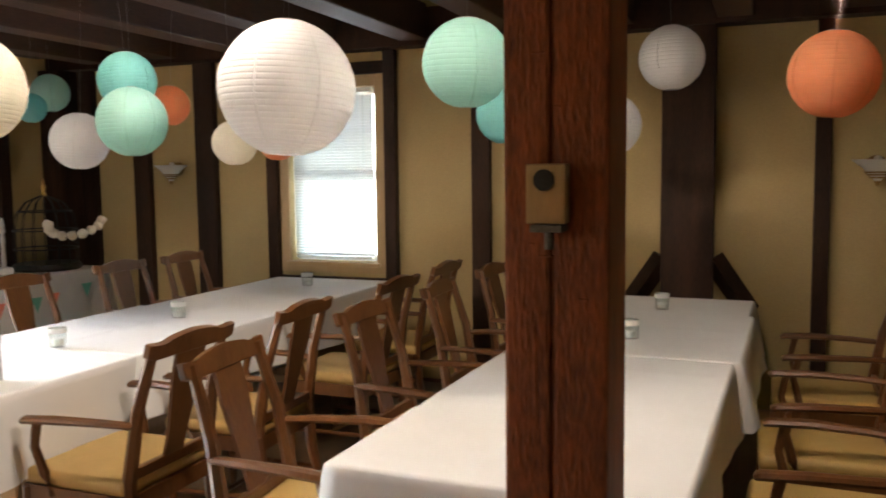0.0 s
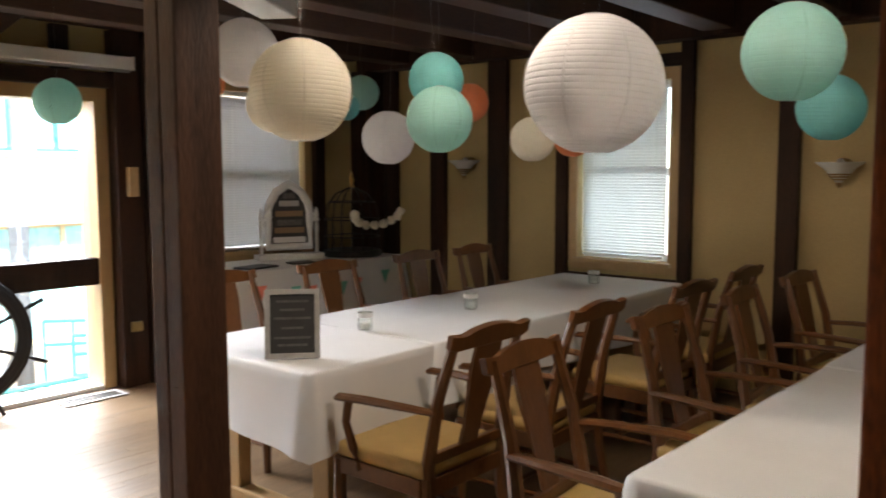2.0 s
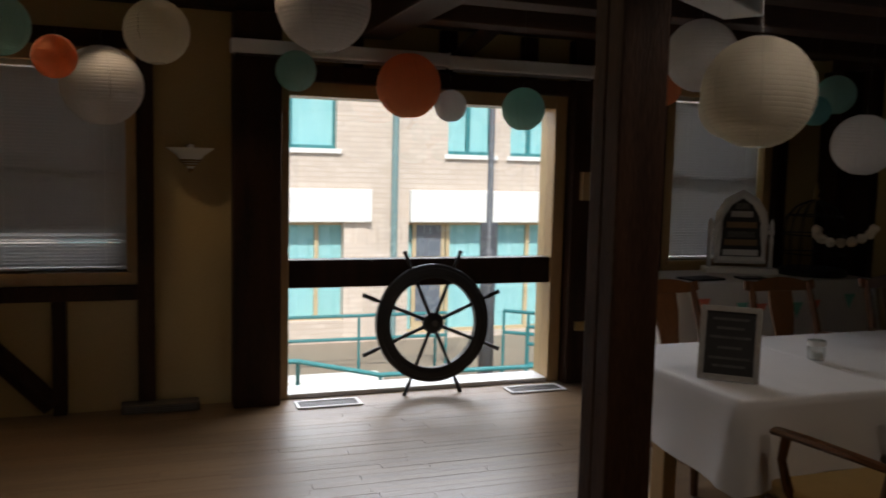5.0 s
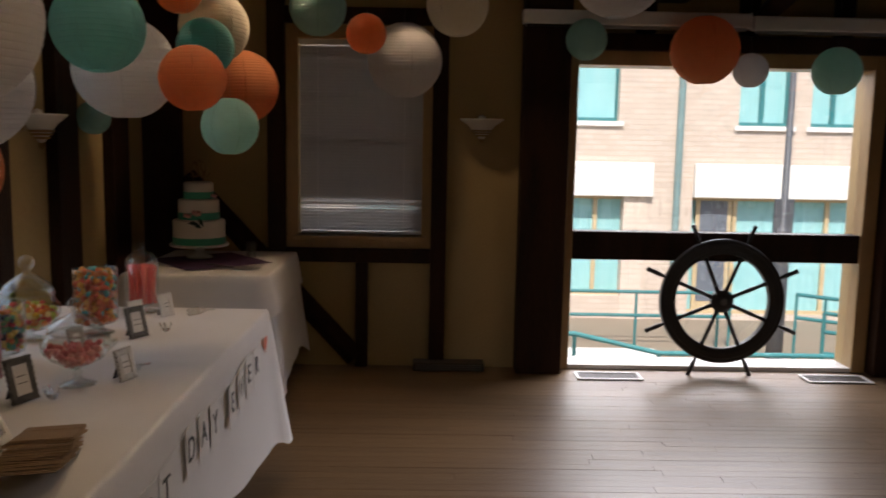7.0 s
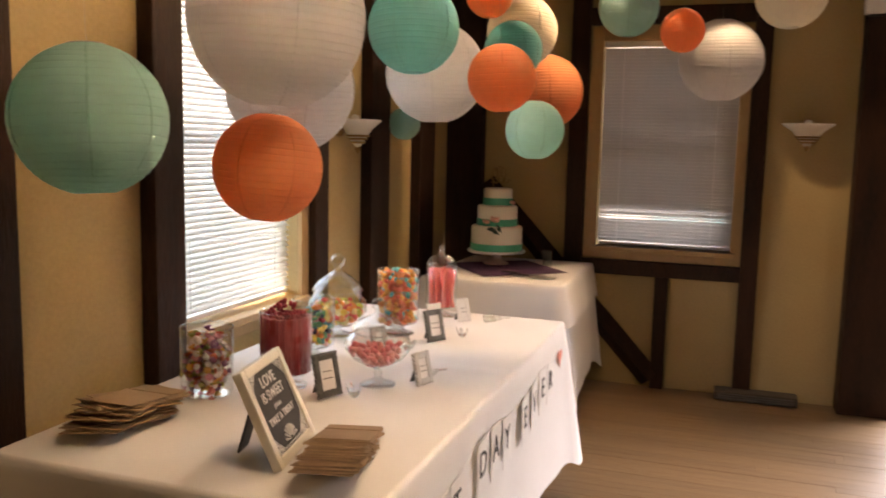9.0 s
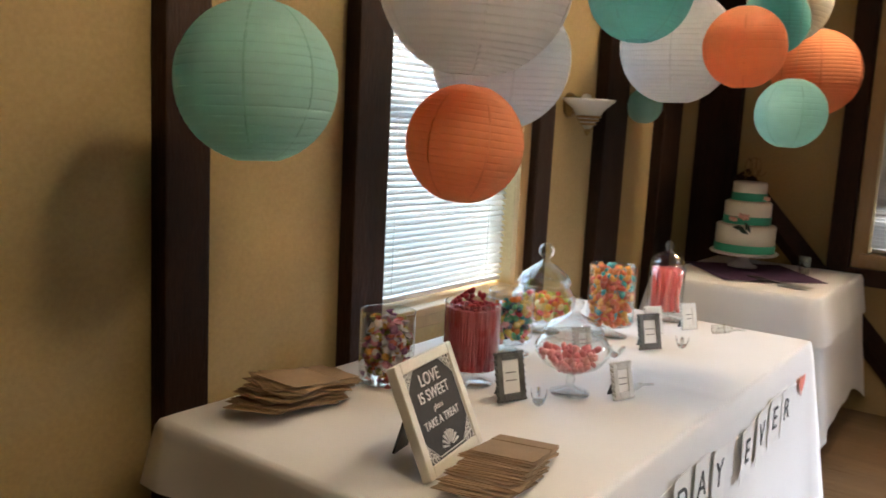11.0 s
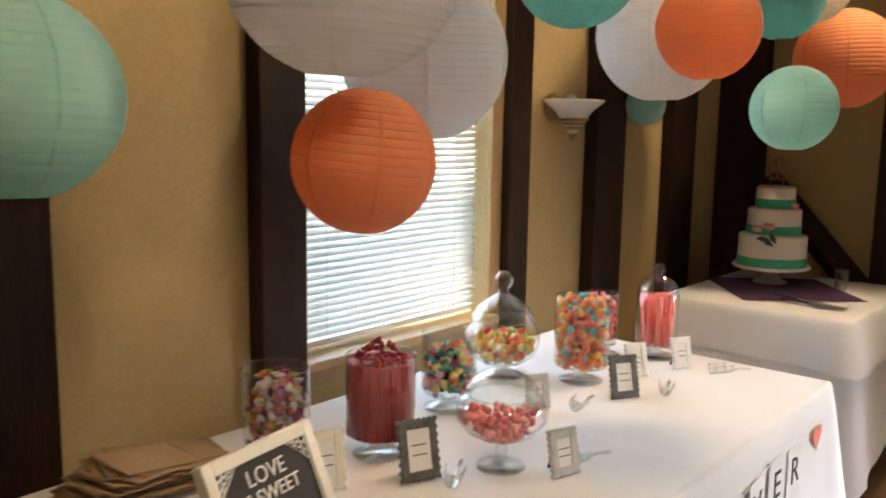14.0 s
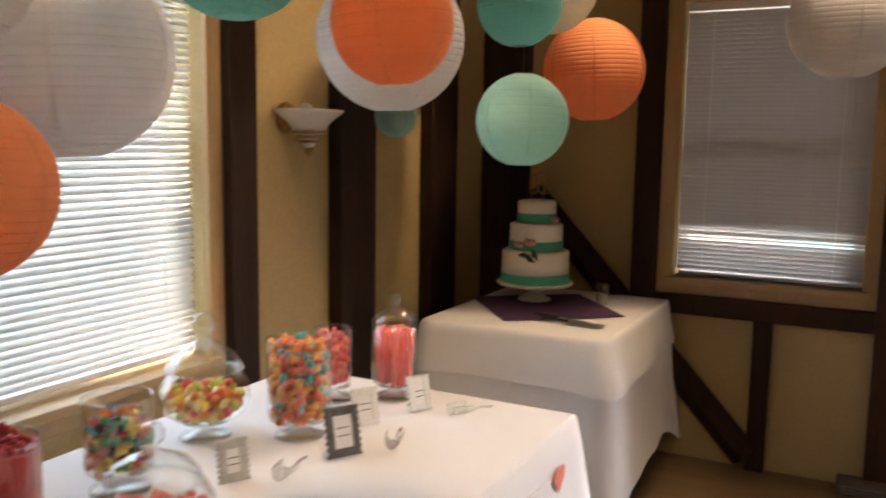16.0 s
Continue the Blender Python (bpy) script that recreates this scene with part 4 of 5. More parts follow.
a = math.degrees(math.atan2(2.895 - 2.728, -2.265 + 2.416))
sg = framed_sign("chalk_sign", pose(-2.268, 2.616, TA + 0.003, -12, 0, a), 0.225, 0.285, SILVER, 0.022, CHALK, "framed chalkboard sign in weathered frame standing on the table", "sign")
for z, w in ((0.235, 0.13), (0.20, 0.10), (0.165, 0.15), (0.125, 0.09), (0.085, 0.15), (0.055, 0.12)):
    part("writing_bar", box_bm(-w / 2, w / 2, -0.0055, -0.0045, z - 0.005, z + 0.005), PEWTER, sg)
part("easel_strut", box_bm(-0.02, 0.02, 0.0, 0.005, -0.19, 0.0), BLACK, sg, m=pose(0, 0.013, 0.19, 26, 0, 0))

# ---- side table keepsakes ----
SZ = 0.808
am = thing("arched_mirror", pose(-4.78, 4.695, SZ, 0, 0, 68), "white arched vanity mirror frame used as a chalkboard stand", "mirror frame")
arch = [(-0.17, 0.10), (-0.17, 0.34), (-0.155, 0.44), (-0.10, 0.53), (0, 0.59), (0.10, 0.53), (0.155, 0.44), (0.17, 0.34), (0.17, 0.10)]
part("arched_frame", tube_bm([(x, 0, z) for x, z in arch], 0.034, 8, closed=True), WHITE, am)
part("board", strip_bm([(x * 0.92, 0.02 + z * 0.965) for x, z in arch], 0.008), CHALK, am)
for z, w, mt in ((0.50, 0.10, PEWTER), (0.44, 0.16, SILVER), (0.36, 0.22, KRAFT), (0.29, 0.2, PEWTER), (0.23, 0.24, KRAFT), (0.155, 0.26, PAPER)):
    part("writing_bar", box_bm(-w / 2, w / 2, -0.007, -0.005, z - 0.022, z + 0.022), mt, am)
for s in (-1, 1):
    part("side_post", lathe_bm([(0, 0.03), (0.018, 0.03), (0.014, 0.2), (0.02, 0.24), (0.013, 0.28), (0.018, 0.36), (0.008, 0.40), (0, 0.41)], 12, m=pose(s * 0.225, 0, 0)), WHITE, am, smooth=True)
    part("pivot_knob", lathe_bm([(0, -0.03), (0.012, -0.03), (0.016, 0), (0.012, 0.03), (0, 0.03)], 10, m=pose(s * 0.215, 0, 0.31, 0, 90, 0)), WHITE, am)
part("base", box_bm(-0.27, 0.27, -0.07, 0.07, 0, 0.045, 0.012), WHITE, am)

bc = thing("bird_cage", pose(-4.62, 5.225, SZ), "dark wire bird cage with a cream fabric garland", "bird cage")
part("base", lathe_bm([(0, 0), (0.24, 0), (0.25, 0.02), (0.23, 0.05), (0, 0.05)], 28), BLACK, bc)
for i in range(16):
    an = 2 * math.pi * i / 16
    pr = [(0.225, 0.05), (0.225, 0.30), (0.20, 0.42), (0.13, 0.51), (0.02, 0.56)]
    part("wire", tube_bm([(r * math.cos(an), r * math.sin(an), z) for r, z in pr], 0.004, 5), BLACK, bc)
for r, z in ((0.225, 0.16), (0.225, 0.30), (0.19, 0.44)):
    part("ring", tube_bm([(r * math.cos(k * math.pi / 14), r * math.sin(k * math.pi / 14), z) for k in range(28)], 0.005, 5, closed=True), BLACK, bc)
part("finial", lathe_bm([(0, 0.55), (0.03, 0.555), (0.012, 0.59), (0.024, 0.62), (0.01, 0.65), (0.014, 0.67), (0, 0.69)], 12), BRASS, bc, smooth=True)
for i in range(9):
    t = i / 8 * math.pi
    p = (0.30 - 0.04 * math.sin(t), -0.26 * math.cos(t), 0.36 - 0.10 * math.sin(t))
    bm = bmesh.new()
    bmesh.ops.create_icosphere(bm, subdivisions=2, radius=0.036, matrix=pose(*p))
    for v in bm.verts:
        v.co += Vector(noise.noise_vector(v.co * 40)) * 0.010
    part("garland_puff", bm, ICING, bc, "cream fabric puff")
for x, y, w, d, a in ((-4.50, 4.15, 0.09, 0.14, 8), (-4.47, 4.55, 0.06, 0.1, -12)):
    bk = part("guest_book", box_bm(-w, w, -d, d, 0, 0.014, 0.003), BLACK, None, m=pose(x, y, SZ, 0, 0, a))
    tagged(bk, "thin black guest book lying on the cloth", "book")
bn = thing("pennant_bunting", pose(-4.29, 4.65, SZ - 0.10), "string of small coral and teal paper pennants on the tablecloth", "bunting")
for i in range(9):
    yy = -0.62 + i * 0.155
    zz = -0.05 * math.sin(i / 8 * math.pi)
    bm = bmesh.new()
    vs = [bm.verts.new(p) for p in ((0, yy - 0.05, zz), (0, yy + 0.05, zz), (0, yy, zz - 0.11))]
    bm.faces.new(vs)
    thicken(bm, 0.001)
    part("pennant", bm, (CORAL, PAPER, TEALCARD)[i % 3], bn)

# ---- wall lamps and the box on the column ----


def sconce(m):
    s = thing("wall_sconce", m, "half-bowl opal glass wall sconce with brass rings, unlit", "wall lamp", "wall sconces")
    prof = [(0.012, 0.0), (0.03, 0.02), (0.06, 0.055), (0.085, 0.085), (0.135, 0.12), (0.14, 0.128), (0.13, 0.126), (0.08, 0.094), (0.05, 0.06), (0.012, 0.03)]
    part("bowl", lathe_bm(prof, 28, m=Matrix.Diagonal((1, 0.75, 1, 1))), OPAL, s, "white opal glass bowl", True, pose(0, 0.095, 0))
    for r, z in ((0.062, 0.048), (0.05, 0.034), (0.036, 0.018)):
        part("brass_ring", lathe_bm([(r, z), (r + 0.006, z + 0.002), (r + 0.010, z + 0.008), (r + 0.004, z + 0.010)], 24, m=Matrix.Diagonal((1, 0.75, 1, 1))), BRASS, s, "", True, pose(0, 0.095, 0))
    part("finial", lathe_bm([(0, -0.03), (0.010, -0.02), (0.016, -0.005), (0.012, 0.005), (0, 0.006)], 12), BRASS, s, "", True, pose(0, 0.095, 0))
    part("wall_plate", lathe_bm([(0, 0), (0.055, 0), (0.05, 0.014), (0.02, 0.03), (0, 0.03)], 20, m=pose(0, 0, 0.10, -90, 0, 0)), BRASS, s, "", True)
    part("bulb", lathe_bm([(0, 0.06), (0.02, 0.08), (0.028, 0.12), (0.018, 0.145), (0, 0.152)], 14), OPAL, s, "", True, pose(0, 0.08, 0))


for x, z in ((-3.92, 1.458), (-1.04, 1.424), (1.07, 1.42)):
    sconce(pose(x, N, z, 0, 0, 180))
sconce(pose(-3.46, S, 1.435, 0, 0, 0))
sconce(pose(W, 0.79, 1.49, 0, 0, -90))

bx = thing("sensor_box", pose(0.134, BEAM_Y0, 1.408), "cream wooden box with round black opening on a metal bracket", "sensor")
part("body", box_bm(-0.036, 0.034, -0.04, -0.001, 0.0, 0.104, 0.004), CASING, bx, "pale cream varnished wood")
part("opening", lathe_bm([(0, 0), (0.017, 0), (0.019, 0.002), (0, 0.003)], 20, m=pose(-0.003, -0.04, 0.076, 90, 0, 0)), BLACK, bx)
part("bracket", box_bm(-0.026, 0.03, -0.05, -0.001, -0.014, -0.001, 0.002), PEWTER, bx)
part("clamp_screw", tube_bm(((0.002, -0.025, -0.014), (0.002, -0.025, -0.045)), 0.008, 8), PEWTER, bx)
b2 = thing("sensor_box", pose(W + 0.12, 3.475, 1.33, 0, 0, 90), "cream wooden box on the dark post beside the glazing", "sensor")
part("body", box_bm(-0.035, 0.035, -0.05, -0.001, 0.0, 0.20, 0.004), CASING, b2)
o2 = thing("wall_switch", pose(W + 0.12, 3.475, 0.39, 0, 0, 90), "small copper-coloured box on the dark post", "switch")
part("body", box_bm(-0.04, 0.04, -0.03, -0.001, 0, 0.07, 0.006), BRASS, o2)

# ---- ship's wheel ----
wh = thing("ship_wheel", pose(-5.0, 2.366, 0.485, 0, -3, 0), "black painted wooden ship's wheel leaning at the glass", "ship wheel")
part("rim", lathe_bm([(0.305, -0.022), (0.31, -0.026), (0.395, -0.026), (0.402, -0.02), (0.402, 0.02), (0.395, 0.026), (0.31, 0.026), (0.305, 0.022), (0.305, -0.022)], 64, m=pose(0, 0, 0, 0, 90, 0)), BLACK, wh)
part("inner_ring", lathe_bm([(0.33, 0.026), (0.335, 0.031), (0.37, 0.031), (0.375, 0.026)], 64, m=pose(0, 0, 0, 0, 90, 0)), BLACK, wh)
part("hub", lathe_bm([(0, -0.035), (0.06, -0.035), (0.072, -0.02), (0.072, 0.02), (0.055, 0.035), (0.03, 0.045), (0, 0.046)], 28, m=pose(0, 0, 0, 0, 90, 0)), BLACK, wh)
part("hub_plate", lathe_bm([(0, 0.046), (0.022, 0.046), (0.02, 0.050), (0, 0.051)], 18, m=pose(0, 0, 0, 0, 90, 0)), PEWTER, wh, "small metal hub plate")
for i in range(8):
    an = math.pi / 8 + i * math.pi / 4
    d = Vector((0, math.sin(an), math.cos(an)))
    part("spoke", tube_bm([d * r for r in (0.06, 0.12, 0.2, 0.26, 0.31)], (0.017, 0.012, 0.015, 0.011, 0.016), 8), BLACK, wh, smooth=True)
    part("handle", tube_bm([d * r for r in (0.39, 0.41, 0.45, 0.50, 0.525, 0.53)], (0.011, 0.010, 0.016, 0.013, 0.017, 0.008), 8), BLACK, wh, smooth=True)

# ---- candy table ----
CT = TZ + 0.003


def jar(name, m, outer, label, wall_t=0.003, floor_z=0.01, lid=None):
    """Blown glass from an outer profile (radius, z); the inside follows it from floor_z up."""
    j = thing(name, m, label, "candy jar", "candy jars")
    top_r, top_z = outer[-1]
    prof = [(0, outer[0][1])] + outer + [(top_r - wall_t / 2, top_z + 0.0015), (top_r - wall_t, top_z), (top_r - wall_t, top_z - 0.006)]
    part("glass", lathe_bm(prof, 36), GLASS, j, smooth=True)
    if lid:
        part("lid", lathe_bm(lid, 32), GLASS, j, "domed glass lid with finial", True)
    return j


def pieces(parent, rad, z0, z1, size, count, mat, seed, kind="bean", heap=0.0):
    """Loose sweets filling a round vessel; rad is a radius or a function of z."""
    r = random.Random(seed)
    bm = bmesh.new()
    for i in range(count):
        z = z0 + (z1 - z0) * (i + 0.5) / count
        R = (rad(z) if callable(rad) else rad) - size * 0.9
        a = r.uniform(0, 2 * math.pi)
        q = math.sqrt(r.uniform(0.25 if z < z1 - 0.03 else 0.0, 1)) * max(R, 0.003)
        if heap and i > count * 0.85:
            z += heap * (1 - q / max(R, 0.01))
        m = pose(q * math.cos(a), q * math.sin(a), z, r.uniform(0, 360), r.uniform(0, 360), r.uniform(0, 360))
        s = size * r.uniform(0.8, 1.15)
        if kind == "bean":
            bmesh.ops.create_icosphere(bm, subdivisions=1, radius=1, matrix=m @ Matrix.Diagonal((s, s * 0.7, s * 0.65, 1)))
        elif kind == "cube":
            box_bm(-s, s, -s, s, -s * 0.7, s * 0.7, 0, bm, m)
        elif kind == "twist":
            bmesh.ops.create_icosphere(bm, subdivisions=1, radius=1, matrix=m @ Matrix.Diagonal((s * 0.7, s * 0.7, s * 0.6, 1)))
            for e in (-1, 1):
                bmesh.ops.create_cone(bm, segments=6, radius1=0.0, radius2=s * 0.6, depth=s * 0.6, matrix=m @ pose(e * s, 0, 0, 0, 90 * e, 0))
        else:
            m = pose(q * math.cos(a), q * math.sin(a), z, r.uniform(-9, 9), r.uniform(-9, 9), 0)
            bmesh.ops.create_cone(bm, cap_ends=True, segments=6, radius1=size * 0.45, radius2=size * 0.45, depth=0.15 * r.uniform(0.85, 1.1), matrix=m)
    ob = part("sweet_filling", bm, mat, parent, "", kind != "cube")
    ob["kind"] = "stuff"
    return ob


MIX1 = candy("wrapped_sweets", [(0.7, 0.60, 0.58), (0.66, 0.28, 0.34), (0.70, 0.36, 0.08), (0.30, 0.10, 0.20), (0.70, 0.62, 0.62), (0.40, 0.36, 0.10), (0.55, 0.12, 0.07)], 0.25)
RED = candy("red_sweets", [(0.34, 0.014, 0.018), (0.30, 0.011, 0.015), (0.38, 0.018, 0.022)], 0.55)
MIX2 = candy("dark_mixed_beans", [(0.05, 0.25, 0.2), (0.75, 0.22, 0.03), (0.5, 0.04, 0.04), (0.02, 0.02, 0.02), (0.7, 0.5, 0.08), (0.10, 0.3, 0.10), (0.65, 0.3, 0.25)], 0.25)
MIX3 = candy("yellow_gummies", [(0.85, 0.55, 0.06), (0.85, 0.30, 0.05), (0.5, 0.55, 0.08), (0.85, 0.7, 0.3), (0.75, 0.1, 0.08)], 0.35)
PINKS = candy("pink_drops", [(0.82, 0.26, 0.25), (0.86, 0.36, 0.32), (0.75, 0.20, 0.20)], 0.4)
MIX4 = candy("sour_worms", [(0.85, 0.36, 0.05), (0.12, 0.45, 0.42), (0.80, 0.14, 0.06), (0.85, 0.45, 0.08), (0.7, 0.22, 0.05), (0.80, 0.20, 0.07)], 0.5)
STICKS = candy("pink_sticks", [(0.90, 0.17, 0.13), (0.92, 0.24, 0.18), (0.86, 0.14, 0.12)], 0.35)

j = jar("candy_jar", pose(-1.83, -0.95, CT), [(0.055, 0), (0.068, 0.004), (0.072, 0.015), (0.073, 0.185), (0.074, 0.19)], "open glass cylinder filled with foil-wrapped sweets")
pieces(j, 0.066, 0.020, 0.155, 0.019, 105, MIX1, 1, "twist", 0.015)
FOOT = [(0.062, 0.0), (0.062, 0.004), (0.03, 0.012), (0.014, 0.02), (0.014, 0.03), (0.05, 0.036)]
j = jar("candy_jar", pose(-1.985, -0.79, CT), FOOT + [(0.071, 0.044), (0.074, 0.055), (0.075, 0.215), (0.076, 0.22)], "footed glass cylinder heaped with red sweets", floor_z=0.042)
pieces(j, 0.069, 0.19, 0.212, 0.010, 170, RED, 2, "bean", 0.045)
bm = bmesh.new()
for k in range(6):
    n2 = max(1, 7 * k) if k < 5 else 56
    for i in range(n2):
        a, q = 2 * math.pi * i / n2, 0.0705 * k / 5 - (0.005 if k == 5 else 0)
        bmesh.ops.create_cone(bm, cap_ends=True, segments=7, radius1=0.0078, radius2=0.0078, depth=0.158, matrix=pose(q * math.cos(a), q * math.sin(a), 0.126, random.uniform(-1.5, 1.5), random.uniform(-1.5, 1.5), i * 31))
part("red_rope", bm, RED, j, "dark red liquorice strips packed upright", True)["kind"] = "stuff"
j = jar("candy_jar", pose(-2.31, -0.87, CT), FOOT + [(0.064, 0.044), (0.068, 0.055), (0.070, 0.19), (0.071, 0.195)], "footed glass jar of dark mixed jelly beans", floor_z=0.042)
pieces(j, 0.071, 0.048, 0.152, 0.0145, 270, MIX2, 3, "bean", 0.015)
j = jar("apothecary_jar", pose(-2.63, -0.94, CT), FOOT[:5] + [(0.06, 0.04), (0.096, 0.065), (0.108, 0.095), (0.106, 0.125), (0.088, 0.15), (0.082, 0.165)], "round lidded apothecary jar of yellow gummies", floor_z=0.045,
        lid=[(0.086, 0.163), (0.092, 0.166), (0.089, 0.175), (0.073, 0.20), (0.04, 0.225), (0.016, 0.24), (0.012, 0.252), (0.024, 0.262), (0.027, 0.28), (0.018, 0.297), (0, 0.305)])
pieces(j, lambda z: 0.055 + 0.045 * math.sin(max(0.0, min(1.0, (z - 0.04) / 0.11)) * math.pi), 0.05, 0.125, 0.018, 130, MIX3, 4)
j = jar("candy_compote", pose(-2.10, -0.55, CT), [(0.052, 0.0), (0.052, 0.004), (0.02, 0.012), (0.010, 0.025), (0.013, 0.038), (0.009, 0.052), (0.035, 0.06), (0.075, 0.08), (0.096, 0.108), (0.098, 0.125), (0.085, 0.15), (0.072, 0.158)], "footed glass compote with lid holding pink sweets", floor_z=0.056,
        lid=[(0.075, 0.157), (0.079, 0.16), (0.075, 0.172), (0.058, 0.192), (0.03, 0.205), (0.012, 0.213), (0.010, 0.222), (0.019, 0.23), (0.021, 0.244), (0.013, 0.256), (0, 0.26)])
pieces(j, lambda z: min(0.092, 0.03 + (z - 0.058) * 1.5), 0.066, 0.113, 0.0125, 150, PINKS, 5)
j = jar("candy_jar", pose(-2.75, -0.75, CT), FOOT + [(0.074, 0.044), (0.078, 0.055), (0.078, 0.235), (0.079, 0.24)], "footed glass cylinder full of striped sour worms", floor_z=0.042)
pieces(j, 0.080, 0.046, 0.230, 0.0155, 430, MIX4, 6, "bean", 0.008)
j = jar("candy_jar", pose(-3.03, -0.85, CT), FOOT + [(0.05, 0.044), (0.052, 0.055), (0.052, 0.192), (0.053, 0.197)], "footed glass jar of coral sweets", floor_z=0.042)
pieces(j, 0.054, 0.05, 0.185, 0.015, 140, STICKS, 7, "bean")
j = jar("candy_jar", pose(-3.13, -0.71, CT), FOOT + [(0.06, 0.044), (0.065, 0.055), (0.065, 0.2), (0.056, 0.21)], "tall lidded glass jar of pink candy sticks", floor_z=0.042,
        lid=[(0.06, 0.209), (0.064, 0.212), (0.061, 0.222), (0.042, 0.245), (0.014, 0.256), (0.009, 0.265), (0.015, 0.272), (0.016, 0.284), (0.009, 0.293), (0, 0.296)])
pieces(j, 0.062, 0.115, 0.122, 0.017, 60, STICKS, 8, "stick")


def photo_frame(m, w, h, mat, label):
    f = thing("photo_frame", m, label, "frame", "label frames")
    bm = bmesh.new()
    k = 14
    for i in range(k):
        t = i / k
        for (ax, az), (bx2, bz2) in (((-w / 2, 0), (w / 2, 0)), ((w / 2, 0), (w / 2, h)), ((w / 2, h), (-w / 2, h)), ((-w / 2, h), (-w / 2, 0))):
            x, z = ax + (bx2 - ax) * t, az + (bz2 - az) * t
            if i % 2 == 0:
                bmesh.ops.create_icosphere(bm, subdivisions=1, radius=0.006, matrix=pose(x, 0, z + 0.004))
    for b in ((-w / 2, -w / 2 + 0.016, 0, h), (w / 2 - 0.016, w / 2, 0, h), (-w / 2 + 0.016, w / 2 - 0.016, 0, 0.016), (-w / 2 + 0.016, w / 2 - 0.016, h - 0.016, h)):
        box_bm(b[0], b[1], -0.006, 0.006, b[2] + 0.004, b[3] + 0.004, 0.002, bm)
    part("ornate_frame", bm, mat, f)
    part("label_card", box_bm(-w / 2 + 0.015, w / 2 - 0.015, -0.003, 0.002, 0.018, h - 0.01), PAPER, f)
    for z in (0.62, 0.45):
        part("writing_bar", box_bm(-w * 0.2, w * 0.2, -0.0038, -0.0032, h * z - 0.0012, h * z + 0.0012), PEWTER, f)
    part("easel_strut", box_bm(-0.012, 0.012, 0, 0.003, -h * 0.76, 0), BLACK, f, m=pose(0, 0.007, h * 0.75, 35, 0, 0))


for x, y, w, h, mat, a, lb in ((-1.93, -0.62, 0.082, 0.115, PEWTER, 158, "small dark pewter beaded frame with label card"), (-2.15, -0.42, 0.066, 0.088, SILVER, 160, "small pale silver frame with label card"),
                               (-2.68, -0.57, 0.078, 0.105, PEWTER, 150, "small dark pewter beaded frame with label card"), (-3.05, -0.58, 0.062, 0.085, WHITE, 152, "small white ornate frame with label card"),
                               (-2.88, -0.64, 0.066, 0.088, WHITE, 150, "small white ornate frame with label card"), (-1.77, -0.72, 0.07, 0.11, CREAM, 155, "small cream frame with label card"), (-2.45, -0.69, 0.06, 0.08, SILVER, 152, "small pale silver frame with label card")):
    photo_frame(pose(x, y, CT + 0.002, -14, 0, a), w, h, mat, lb)

# clear scoops and tongs
for x, y, a in ((-1.99, -0.58, 30), (-2.24, -0.43, -20), (-2.27, -0.66, 55), (-2.82, -0.52, 20), (-3.10, -0.46, -35), (-2.55, -0.62, 10)):
    s = thing("candy_scoop", pose(x, y, CT + 0.002, 0, 0, a), "clear plastic candy scoop lying on the cloth", "scoop", "candy scoops")
    bm = bmesh.new()
    rows = []
    for i in range(6):
        u = i / 5
        w = 0.022 * (1 - 0.25 * u * u)
        rows.append([bm.verts.new((u * 0.06, w * math.sin(b), 0.022 - 0.021 * math.cos(b))) for b in np.linspace(-1.9, 1.9, 9)])
    for p, q in zip(rows, rows[1:]):
        for i in range(8):
            bm.faces.new((p[i], p[i + 1], q[i + 1], q[i]))
    thicken(bm, 0.0015)
    part("bowl", bm, GLASS, s, smooth=True)
    part("handle", tube_bm(((-0.002, 0, 0.004), (-0.03, 0, 0.012), (-0.07, 0, 0.008)), (0.006, 0.005, 0.006), 6, flat=0.5), GLASS, s)

# framed treat sign
sd = Vector((-1.645 + 1.399, -0.618 + 0.572, 0)).normalized()
ang = math.degrees(math.atan2(-sd.y, -sd.x))
fs = framed_sign("treat_sign", pose(-1.521, -0.502, CT + 0.003, 0, 0, ang + 180) @ pose(0, 0, 0, -24, 0, 0), 0.246, 0.228, CREAM, 0.022, CHALK, "cream framed chalkboard sign inviting guests to take a treat", "sign")
face = pose(0, -0.0047, 0, 90, 0, 0)
for words, z, sz in (("LOVE", 0.178, 0.036), ("IS SWEET", 0.146, 0.032), ("please", 0.119, 0.016), ("TAKE A TREAT", 0.092, 0.023)):
    text_part(words, sz, PAPER, fs, face @ pose(0, z, 0))
for s in (-1, 1):
    for t in (-1, 1):
        bm = bmesh.new()
        for dx, dz, q in ((0.095, 0.086, 0.007), (0.081, 0.088, 0.006), (0.096, 0.071, 0.006), (0.085, 0.077, 0.005), (0.069, 0.090, 0.005), (0.098, 0.057, 0.005), (0.090, 0.066, 0.004), (0.075, 0.082, 0.004)):
            tube_bm([(s * dx - s * q * math.cos(b), -0.0055, 0.1175 + t * dz - t * q * math.sin(b)) for b in np.linspace(-0.6, 4.6, 9)], 0.0017, 4, bm)
        part("corner_scroll", bm, PAPER, fs)
bm = bmesh.new()
for k in range(9):
    a = (k - 4) * 0.33
    tube_bm(((0.008 * math.sin(a), -0.0055, 0.033 + 0.008 * math.cos(a)), (0.034 * math.sin(a), -0.0055, 0.033 + 0.034 * math.cos(a))), (0.0006, 0.0030), 5, bm)
part("sunburst", bm, PAPER, fs)
